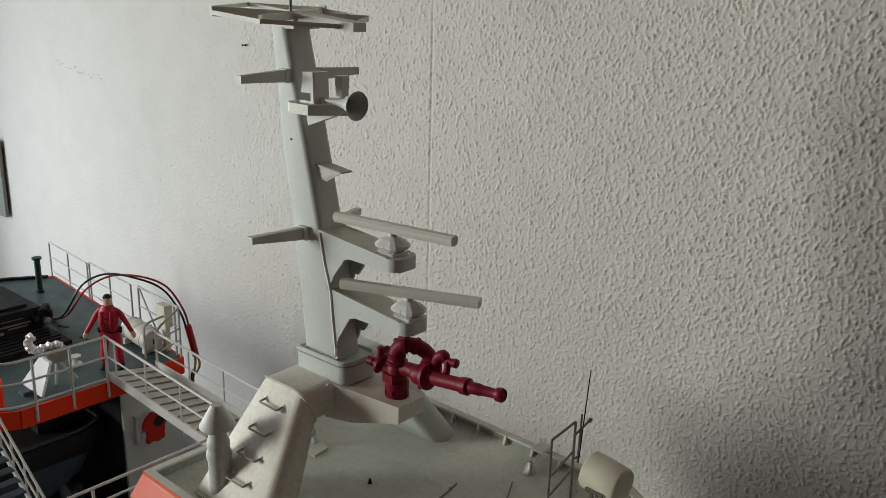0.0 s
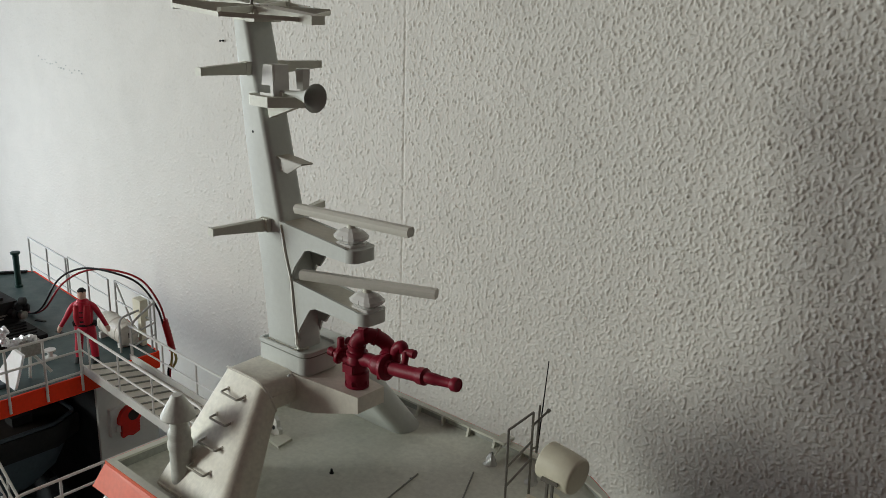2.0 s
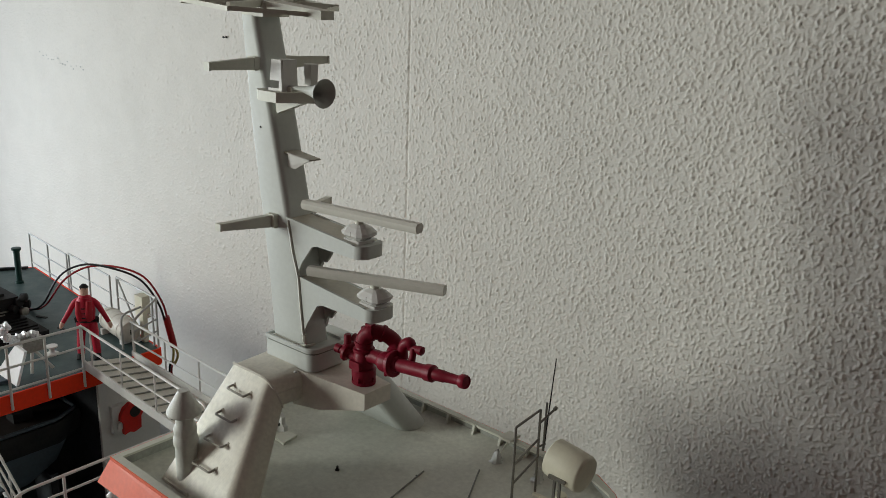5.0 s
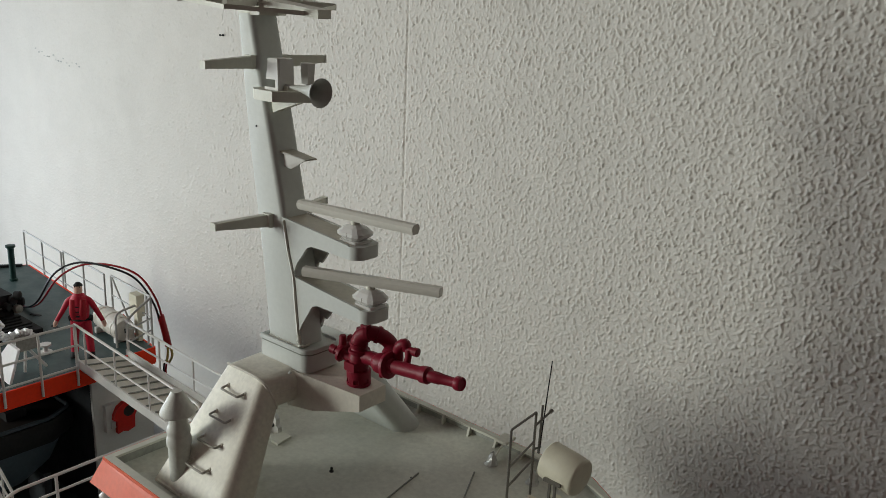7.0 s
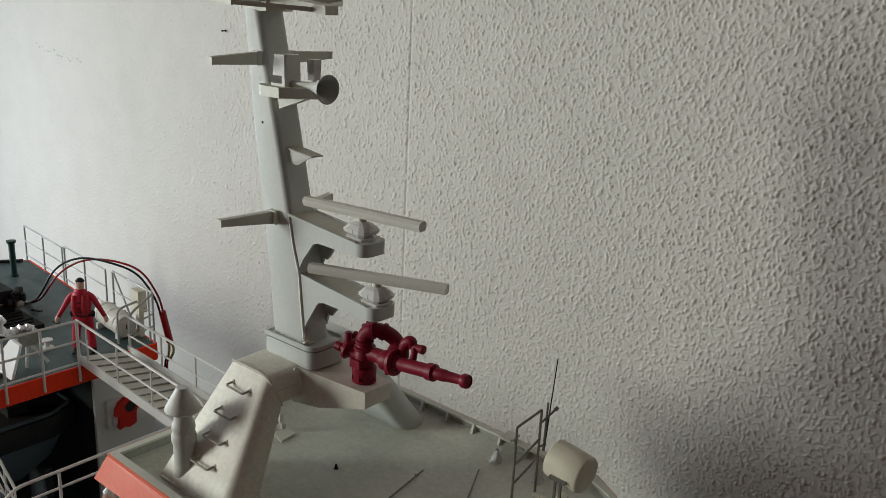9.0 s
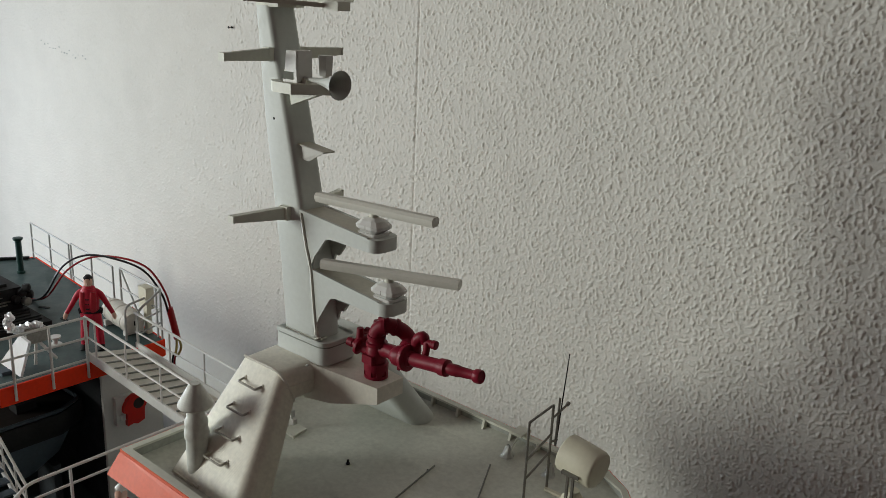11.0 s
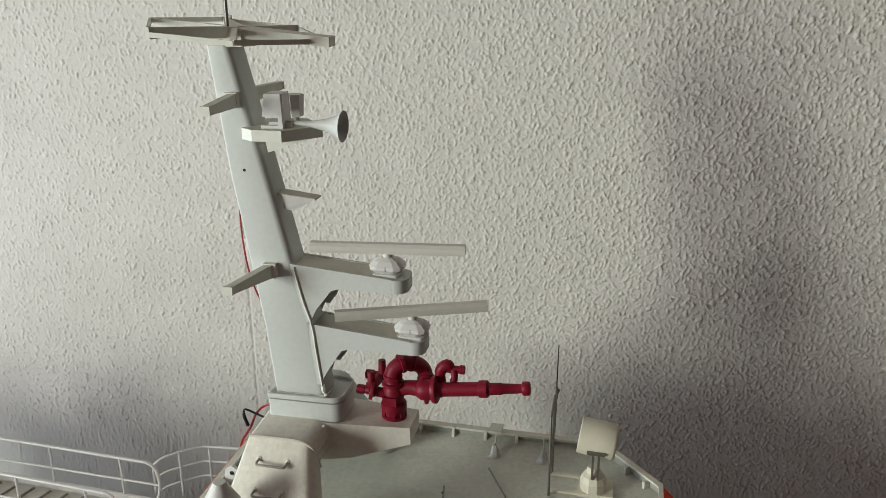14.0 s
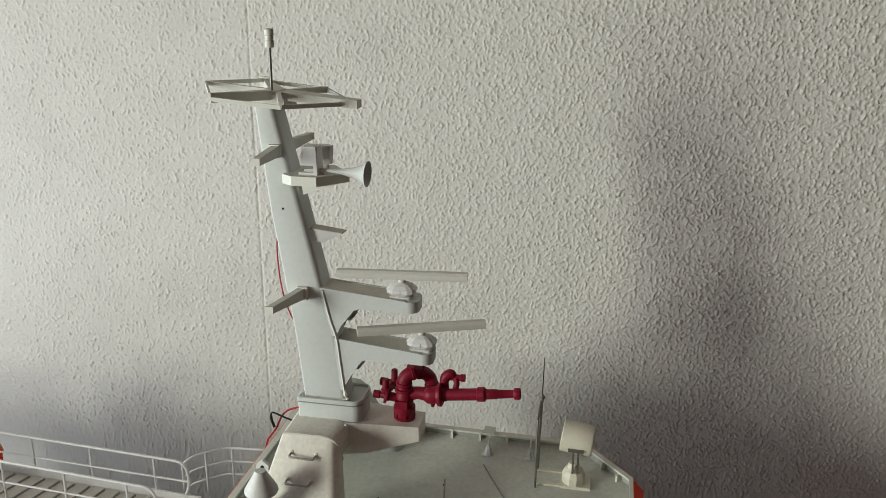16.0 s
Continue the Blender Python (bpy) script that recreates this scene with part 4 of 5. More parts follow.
def eye_plate():
    ob = thing("eye_plate", (-0.596, 0.58, DECK_Z), "small white bracket with a hole on the roof deck", "bracket")
    b = B()
    prism(b, [(-0.6075, DECK_Z), (-0.5885, DECK_Z), (-0.5905, 1.0690), (-0.5975, 1.0745), (-0.6045, 1.0690)], "y", 0.578, 0.582)
    chamfer(b, 0.0006, 1)
    plate = part("plate", b, WHITE, ob)
    b = B()
    lathe(b, [(0.0022, 0), (0.0022, 0.0005)], pose(-0.5975, 0.5780, 1.0665, 90), 12)
    part("hole", b, BLACK, plate)
    b = B()
    box(b, -0.5945, -0.580, 0.570, 0.5725, DECK_Z, DECK_Z + 0.012)
    part("foot", b, WHITE, ob)
    ob = thing("cable_clip", (-0.562, 0.586, DECK_Z), "small white hooked clip standing on the roof deck", "bracket")
    b = B()
    prism(b, [(-0.570, DECK_Z), (-0.557, DECK_Z), (-0.557, 1.0510), (-0.5605, 1.0530), (-0.5605, 1.0600), (-0.5645, 1.0640), (-0.570, 1.0610)], "y", 0.5840, 0.5890)
    chamfer(b, 0.0006, 1)
    clip = part("hook", b, WHITE, ob)
    b = B()
    lathe(b, [(0.0026, 0), (0.0026, 0.0005)], pose(-0.5655, 0.5838, 1.0520, 90), 10)
    part("slot", b, BLACK, clip)
    b = B()
    lathe(b, [(0.0012, 0), (0.0012, 0.0005)], pose(-0.5660, 0.5838, 1.0598, 90), 10)
    part("hole", b, BLACK, clip)


eye_plate()


# ---- after part of the ship ----
AFT_Z = 0.930


def rail_set(ob, pts, heights, posts, r=0.0017, r2=0.0012, mat=None, ends=0.006):
    """Rails along the plan line pts (x, y, foot z) at the heights given, and posts at fractions of that line."""
    mat = mat or WHITE
    P = [Vector(p) for p in pts]
    run = [0.0]
    for a, b in zip(P, P[1:]):
        run.append(run[-1] + (b - a).length)

    def at(f):
        d = f * run[-1]
        for i in range(len(P) - 1):
            if d <= run[i + 1] + 1e-9:
                return P[i].lerp(P[i + 1], (d - run[i]) / (run[i + 1] - run[i]))
        return P[-1]

    for k, h in enumerate(heights):
        b = B()
        tube(b, corner_path([p + Vector((0, 0, h)) for p in P], 0.012, 4), r if k == 0 else r2, 8)
        part("top_rail" if k == 0 else "rail", b, mat, ob)
    for f in posts:
        p = at(f)
        b = B()
        tube(b, [p + Vector((0, 0, -ends)), p + Vector((0, 0, heights[0]))], r, 8)
        part("post", b, mat, ob)


def after_house():
    ob = thing("after_deckhouse", (-1.35, 0.6, 0.62), "model deckhouse with a dark green deck and orange edge", "model ship part")
    outline = [(-1.083, 0.500), (-1.083, 0.757), (-1.625, 0.806), (-1.640, 0.780), (-1.668, 0.725), (-1.69, 0.44), (-1.12, 0.44)]
    part("deck", prism(B(), outline, "z", AFT_Z - 0.006, AFT_Z), GREEN, ob, "dark green deck")
    edge = B()
    n = len(outline)
    for i in range(n):
        j = (i + 1) % n
        p, q = Vector(outline[i]), Vector(outline[j])
        nrm = Vector(((q - p).y, -(q - p).x)).normalized() * 0.003
        loft(edge, [[Vector((*c, zz)) for c in (p, q, q + nrm, p + nrm)] for zz in (AFT_Z - 0.027, AFT_Z + 0.0006)])
    part("deck_edge", edge, ORANGE, ob, "bright orange deck edge")
    w = B()
    box(w, -1.094, -1.088, 0.652, 0.752, 0.664, AFT_Z - 0.006)
    part("wall", w, WHITE, ob, "white deckhouse front wall")
    # shade below the deck, put into the colour of this side
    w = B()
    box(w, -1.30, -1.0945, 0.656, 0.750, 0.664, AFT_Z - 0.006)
    part("shaded_side", w, SHADE, ob, "side coloured dark blue for the shade under the deck")
    w = B()
    prism(w, [(-1.622, 0.790), (-1.627, 0.796), (-1.672, 0.726), (-1.695, 0.44), (-1.688, 0.44), (-1.664, 0.724)], "z", AFT_Z, AFT_Z + 0.005)
    part("coaming", w, BLACK, ob, "black deck coaming")
    # unseen panel under the deck, in the same shade colour
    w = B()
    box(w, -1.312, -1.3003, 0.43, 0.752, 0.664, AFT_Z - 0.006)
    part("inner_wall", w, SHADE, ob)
    return ob


after_house()


def life_vest():
    ob = thing("locker_plate", (-1.083, 0.69, 0.83), "white square locker plate on the deckhouse wall", "locker")
    b = B()
    box(b, -1.088, -1.079, 0.667, 0.735, 0.812, 0.858)
    chamfer(b, 0.0015, 2)
    part("plate", b, WHITE, ob)
    v = thing("life_vest", (-1.077, 0.704, 0.80), "small red life vest hung on the locker plate", "life vest")
    b = B()
    body = [(0.681, 0.809), (0.690, 0.811), (0.698, 0.808), (0.710, 0.812), (0.711, 0.832), (0.716, 0.840), (0.713, 0.851), (0.705, 0.857), (0.693, 0.859), (0.683, 0.853), (0.677, 0.842), (0.676, 0.833), (0.681, 0.830)]
    prism(b, body, "x", -1.079, -1.071)
    chamfer(b, 0.002, 2)
    vest = part("body", b, VEST, v)
    b = B()
    lathe(b, [(0.0092, 0), (0.0092, 0.0008), (0.0070, 0.0010), (0.0066, 0.0003)], pose(-1.0712, 0.7010, 0.8430, 0, 90), 18)
    part("neck_opening", b, BOATDECK, vest)
    b = B()
    box(b, -1.079, -1.0755, 0.6735, 0.6805, 0.8185, 0.8300)
    part("tab", b, WHITE, v)


life_vest()


def catwalk():
    ob = thing("catwalk", (-0.93, 0.672, 0.9), "white model catwalk with ribbed treads and wire rails", "catwalk")
    xa, xb = -1.086, -0.748

    def edge(side, f):
        """A point of the walkway's near (0) or wall (1) edge, at the fraction f of its length."""
        return Vector((xa + (xb - xa) * f, (0.632, 0.712)[side], ((0.944, 0.921), (0.929, 0.912))[side][0] * (1 - f) + ((0.944, 0.921), (0.929, 0.912))[side][1] * f))

    for k, y in enumerate((0.632, 0.712)):
        s = B()
        loft(s, [[p + Vector((0, yy, zz)) for yy, zz in ((-0.0015, 0.004 + 0.006 * k), (0.0015, 0.004 + 0.006 * k), (0.0015, -0.010), (-0.0015, -0.010))] for p in (edge(k, 0), edge(k, 1))])
        part("side_beam", s, WHITE, ob)
    n = 15
    inset = Vector((0, 0.0016, 0))
    for i in range(n):
        t = B()
        rows = []
        for f in ((i + 0.01) / n, (i + 0.99) / n):
            p, q = edge(0, f) + inset, edge(1, f) - inset
            rows.append([p, q, q - Vector((0, 0, 0.003)), p - Vector((0, 0, 0.003))])
        loft(t, rows)
        part("tread", t, TREAD, ob)
        t = B()
        rows = []
        for f in ((i + 0.92) / n, (i + 1.0) / n):
            p, q = edge(0, f).lerp(edge(1, f), 0.06), edge(0, f).lerp(edge(1, f), 0.9)
            rows.append([p + Vector((0, 0, 0.0020)), q + Vector((0, 0, 0.0020)), q - Vector((0, 0, 0.001)), p - Vector((0, 0, 0.001))])
        loft(t, rows)
        part("tread_bar", t, BULWARK, ob)
    for k, za, zb, posts in ((0, 1.0025, 0.983, (-1.083, -1.058, -0.975, -0.888, -0.803)), (1, 0.9875, 0.972, (-1.082, -0.992, -0.905, -0.812))):
        y = (0.632, 0.712)[k]
        end = edge(k, 1)
        top = B()
        tube(top, corner_path([(xa, y, za), (-0.766, y, zb), (-0.762, y, zb - 0.035), (-0.776, y, end.z - 0.002)], 0.018, 6), 0.0019, 8)
        part("top_rail", top, WHITE, ob)
        mid = B()
        tube(mid, [(xa, y, za - 0.031), (-0.7635, y, zb - 0.029)], 0.0014, 8)
        part("rail", mid, WHITE, ob)
        for x in posts:
            f = (x - xa) / (xb - xa)
            post = B()
            tube(post, [edge(k, f) - Vector((0, 0, 0.008)), (x, y, za + (zb - za) * (x - xa) / (-0.766 - xa))], 0.0015, 8)
            part("post", post, WHITE, ob)


catwalk()


def after_rails():
    ob = thing("deck_railing", (-1.083, 0.56, AFT_Z), "light grey wire railing along the deck front", "railing", "railings of the model")
    rail_set(ob, [(-1.096, 0.466, AFT_Z), (-1.0782, 0.496, AFT_Z), (-1.0782, 0.628, AFT_Z)], (0.074, 0.042, 0.008), (0.0, 0.36, 0.68, 1.0), 0.0021, 0.0018, ends=0.022)
    ob = thing("deck_railing", (-1.3, 0.767, AFT_Z), "light grey wire railing along the wall side", "railing", "railings of the model")
    rail_set(ob, [(-1.624, 0.803, 0.9250), (-1.457, 0.796, 0.9185)], (0.0785, 0.048, 0.018), (0.0, 0.5, 1.0), 0.0017, 0.0013, ends=0.004, mat=RAIL)
    rail_set(ob, [(-1.446, 0.795, 0.9180), (-1.287, 0.789, 0.9125)], (0.0838, 0.052, 0.02), (0.0, 0.5, 1.0), 0.0017, 0.0013, ends=0.004, mat=RAIL)
    ob = thing("deck_railing", (-1.16, 0.767, AFT_Z), "light grey wire railing with a slanted brace", "railing", "railings of the model")
    rail_set(ob, [(-1.222, 0.767, AFT_Z), (-1.086, 0.7575, AFT_Z)], (0.085, 0.05), (0.0, 0.9, 1.0), 0.0018, 0.0013, mat=RAIL)
    b = B()
    tube(b, [(-1.220, 0.767, AFT_Z + 0.084), (-1.165, 0.767, AFT_Z + 0.01)], 0.0016, 8)
    part("brace", b, RAIL, ob)
    ob = thing("deck_railing", (-1.13, 0.737, AFT_Z), "light grey bent wire hand rail at the catwalk", "railing", "railings of the model")
    for dx in (0.0, -0.035):
        b = B()
        tube(b, corner_path([(-1.085 + dx, 0.715, AFT_Z), (-1.085 + dx, 0.715, AFT_Z + 0.058), (-1.085 + dx, 0.7575, AFT_Z + 0.064 + 0.02 * (dx == 0))], 0.012), 0.0019, 8)
        part("hoop", b, RAIL, ob)
    for z in (0.02, 0.04):
        b = B()
        tube(b, [(-1.085, 0.715, AFT_Z + z), (-1.085, 0.7575, AFT_Z + z + 0.01)], 0.0014, 8)
        part("rail", b, RAIL, ob)


after_rails()


def platform_rails():
    """The railing on the lower platform round the after side of the wheelhouse."""
    ob = thing("platform", (-0.66, 0.6, 0.86), "narrow dark green platform behind the wheelhouse", "platform")
    b = B()
    prism(b, [(-0.795, 0.39), (-0.75, 0.355), (-0.56, 0.355), (-0.56, 0.788), (-0.72, 0.788), (-0.745, 0.775), (-0.792, 0.742), (-0.795, 0.660)], "z", 0.859, 0.866)
    part("floor_plate", b, GREEN, ob)
    ob = thing("platform_railing", (-0.7, 0.45, 0.907), "white wire railing with rounded ends behind the wheelhouse", "railing", "railings of the model")
    rail_set(ob, [(-0.70, 0.350, 0.907), (-0.758, 0.372, 0.907), (-0.786, 0.405, 0.907), (-0.788, 0.650, 0.907), (-0.7865, 0.657, 0.907)], (0.048, 0.027), (0.04, 0.43, 0.70, 0.985), 0.0019, 0.0016, ends=0.042)
    ob = thing("platform_railing", (-0.7, 0.78, 0.907), "white curved wire railing on the platform corner", "railing", "railings of the model")
    rail_set(ob, [(-0.783, 0.733, 0.895), (-0.772, 0.738, 0.904), (-0.756, 0.748, 0.907), (-0.735, 0.7655, 0.907), (-0.7246, 0.7668, 0.907), (-0.60, 0.778, 0.907)], (0.060, 0.0395, 0.0195), (0.0, 0.175, 0.36, 0.9), 0.0016, 0.0013, ends=0.040)


platform_rails()


def workboat():
    ob = thing("work_boat", (-1.18, 0.55, 0.745), "dark blue-grey model work boat stowed under the deck", "boat")

    def plan(d, nose=0.0):
        return [(-1.12 - d, 0.43), (-1.12 - d, 0.602 - nose), (-1.146 - d * 0.4, 0.648 - d - nose), (-1.214 + d * 0.4, 0.648 - d - nose), (-1.24 + d, 0.602 - nose), (-1.24 + d, 0.43)]

    hull_mesh = B()
    loft(hull_mesh, [[Vector((x, y, z)) for x, y in plan(d, n)] for d, n, z in ((0.034, 0.045, 0.738), (0.012, 0.030, 0.765), (0.006, 0.012, 0.8065))])
    body = part("hull", hull_mesh, BOATGREY, ob)
    band_mesh = B()
    loft(band_mesh, [[Vector((x, y, z)) for x, y in plan(d)] for d, z in ((0.003, 0.8065), (0.0, 0.815), (0.0, 0.838), (0.002, 0.842))])
    part("rubber_band", band_mesh, BLACK, body, "black rubber fender band")
    d = B()
    prism(d, plan(0.012), "z", 0.8425, 0.8440)
    part("boat_deck", d, BOATDECK, ob, "dark brown boat deck")
    rim = B()
    tube(rim, corner_path([(x, y, 0.8455) for x, y in plan(0.006)], 0.008), 0.0032, 8)
    part("gunwale", rim, BOATGREY, body)
    c = B()
    box(c, -1.186, -1.160, 0.552, 0.582, 0.844, 0.858)
    chamfer(c, 0.004, 2)
    part("console", c, BLACK, ob)
    for y in (0.50, 0.60):
        k = B()
        box(k, -1.21, -1.15, y - 0.006, y + 0.006, 0.664, 0.742)
        part("cradle", k, SHADE, ob)


workboat()


def hull():
    ob = thing("ship_hull", (-0.9, YC, 0.60), "dark model ship hull standing on a table", "model ship part")
    b = B()
    loft(b, [[Vector((x, y, z)) for x, y in ((-1.85, 0.36 + k), (-0.35, 0.36 + k), (-0.02, YC), (-0.35, 0.84 - k), (-1.85, 0.84 - k))] for z, k in ((0.52, 0.06), (0.66, 0.0))])
    part("side", b, SHADE, ob)
    b = B()
    prism(b, [(-1.84, 0.365), (-0.36, 0.365), (-0.04, YC), (-0.36, 0.835), (-1.84, 0.835)], "z", 0.66, 0.664)
    part("main_deck", b, GREEN, ob)
    b = B()
    box(b, -0.70, -0.235, 0.47, 0.68, 0.664, 0.722)
    part("house_base", b, WHITE, ob)
    t = thing("table", (-0.9, 0.6, 0), "plain table under the ship model", "table")
    b = B()
    box(b, -1.95, 0.1, 0.25, 0.96, 0.48, 0.518)
    part("tabletop", b, FLOOR, t)
    for x in (-1.9, 0.05):
        for y in (0.3, 0.91):
            b = B()
            box(b, x - 0.025, x + 0.025, y - 0.025, y + 0.025, 0, 0.48)
            part("leg", b, FLOOR, t)


hull()


def stairs():
    ob = thing("model_stairs", (-0.97, 0.42, 0.86), "steep light grey model stairs with wire hand rails", "stairs")
    a, b = Vector((-1.062, 0, 0.938)), Vector((-0.900, 0, 0.836))
    for y in (0.395, 0.450):
        at = Vector((0, y, 0))
        s = B()
        loft(s, [[Vector((p.x, yy, p.z + dz)) for yy, dz in ((y - 0.001, 0.004), (y + 0.001, 0.004), (y + 0.001, -0.010), (y - 0.001, -0.010))] for p in (a, b)])
        part("side_beam", s, WHITE, ob)
        for h, r, nm in ((0.046, 0.0018, "hand_rail"), (0.024, 0.0014, "rail")):
            q = B()
            tube(q, [a + at + Vector((0, 0, h)), b + at + Vector((0, 0, h))], r, 8)
            part(nm, q, WHITE, ob)
        for k in (0.02, 0.22, 0.42, 0.62, 0.82, 0.98):
            p = a.lerp(b, k) + at
            q = B()
            tube(q, [p, p + Vector((0, 0, 0.046))], 0.0014, 8)
            part("post", q, WHITE, ob)
    for i in range(11):
        p = a.lerp(b, (i + 0.5) / 11)
        t = B()
        box(t, p.x - 0.008, p.x + 0.006, 0.3962, 0.4488, p.z - 0.001, p.z + 0.001)
        part("step", t, BOATGREY, ob)
    leg = B()
    for y in (0.400, 0.445):
        box(leg, b.x - 0.006, b.x - 0.001, y - 0.002, y + 0.002, 0.664, b.z)
    part("support", leg, WHITE, ob)


stairs()


def figure(x, y, z, turn, size, hat, label):
    b = B()
    T = Matrix.Translation((x, y, z)) @ pose(0, 0, 0, 0, 0, turn) @ Matrix.Diagonal((size, size, 1.08 * size, 1))

    def limb(pts, rs, seg=12, slot=0, flat=1.0):
        first = len(b.faces)
        path = [Vector(p) for p in pts]
        c = B()
        tube(c, smooth_path(path, 3), [rs[min(i // 3, len(rs) - 1)] + (rs[min(i // 3 + 1, len(rs) - 1)] - rs[min(i // 3, len(rs) - 1)]) * (i % 3) / 3 for i in range(3 * (len(path) - 1) + 1)], seg)
        for v in c.verts:
            v.co = T @ Vector((v.co.x * flat, v.co.y, v.co.z))
        for f in c.faces:
            f.material_index = slot
        me = bpy.data.meshes.new("limb")
        c.to_mesh(me)
        c.free()
        b.from_mesh(me)
        bpy.data.meshes.remove(me)

    for s in (-1, 1):
        limb([(0.006, s * 0.013, 0.0), (0.003, s * 0.0125, 0.004), (0.0, s * 0.012, 0.009)], [0.0052, 0.0058, 0.0050], slot=1)
        limb([(0.0, s * 0.012, 0.008), (0.001, s * 0.0115, 0.02), (0, s * 0.0100, 0.036), (0, s * 0.0072, 0.056)], [0.0054, 0.0058, 0.0062, 0.0082])
        limb([(0, s * 0.0085, 0.0895), (0.001, s * 0.0165, 0.0845), (0.002, s * 0.0255, 0.070), (0.005, s * 0.034, 0.057)], [0.0044, 0.0045, 0.0038, 0.0032])
        limb([(0.005, s * 0.0338, 0.0575), (0.006, s * 0.0358, 0.053), (0.0075, s * 0.0368, 0.049)], [0.0032, 0.0034, 0.0016], slot=2)
    limb([(0, 0, 0.050), (0, 0, 0.058), (0.001, 0, 0.074), (0.001, 0, 0.088), (0, 0, 0.0965)], [0.0122, 0.0122, 0.0145, 0.0142, 0.0068], 16, flat=0.78)
    limb([(0.004, 0, 0.064), (0.005, 0, 0.078), (0.004, 0, 0.094)], [0.0118, 0.0128, 0.0090], 16, flat=0.9)
    limb([(0, 0, 0.0575), (0, 0, 0.0605)], [0.0126, 0.0126], 16, slot=1, flat=0.82)
    limb([(0.001, 0, 0.0935), (0.0018, 0, 0.0975), (0.0020, 0, 0.1020), (0.0015, 0, 0.1080)], [0.0044, 0.0056, 0.0064, 0.0060], slot=2)
    limb([(0.0078, 0, 0.1035), (0.0090, 0, 0.1002)], [0.0006, 0.0014], 6, slot=2)
    limb([(0.0002, 0, 0.1072), (0.0004, 0, 0.1095), (0.0, 0, 0.1130)], [0.0064, 0.0066, 0.0030], slot=3)
    limb([(0.0005, 0, 0.0895), (0.0002, 0, 0.0935), (-0.0008, 0, 0.0966)], [0.0108, 0.0098, 0.0074], 14)
    for s in (-1, 1):
        limb([(0.0080, s * 0.0062, 0.0620), (0.0105, s * 0.0066, 0.0740), (0.0085, s * 0.0072, 0.0900)], [0.0052, 0.0064, 0.0048], 10, slot=4)
        limb([(-0.0020, s * 0.0135, 0.0560), (0.0000, s * 0.0140, 0.0620)], [0.0042, 0.0046], 8, slot=1)
    for zz in (0.0665, 0.0735, 0.0805):
        limb([(0.0145, -0.0026, zz), (0.0148, 0.0026, zz)], [0.0012, 0.0012], 6, slot=1)
    limb([(0.0050, 0, 0.0505), (0.0085, 0, 0.0560)], [0.0060, 0.0052], 10)
    limb([(0.0046, -0.0040, 0.1078), (0.0046, 0.0040, 0.1078)], [0.0022, 0.0022], 8, slot=3)
    for s in (-1, 1):
        limb([(0.0105, s * 0.0065, 0.062), (0.0112, s * 0.0068, 0.069)], [0.0028, 0.0028], 8, slot=1)
        limb([(0.0118, s * 0.0045, 0.074), (0.0122, s * 0.0050, 0.079)], [0.0016, 0.0016], 8, slot=1)
    ob = part("figurine", b, SUIT)
    ob.data.materials.append(BLACK)
    ob.data.materials.append(SKIN)
    ob.data.materials.append(hat)
    ob.data.materials.append(FIGVEST)
    tagged(ob, label, "figurine")


figure(-1.123, 0.661, AFT_Z, -42, 1.0, BLACK, "small red toy figure standing on the green deck")
figure(-0.668, 0.450, 0.866, -60, 1.0, WHITE, "small red toy figure with a white helmet")


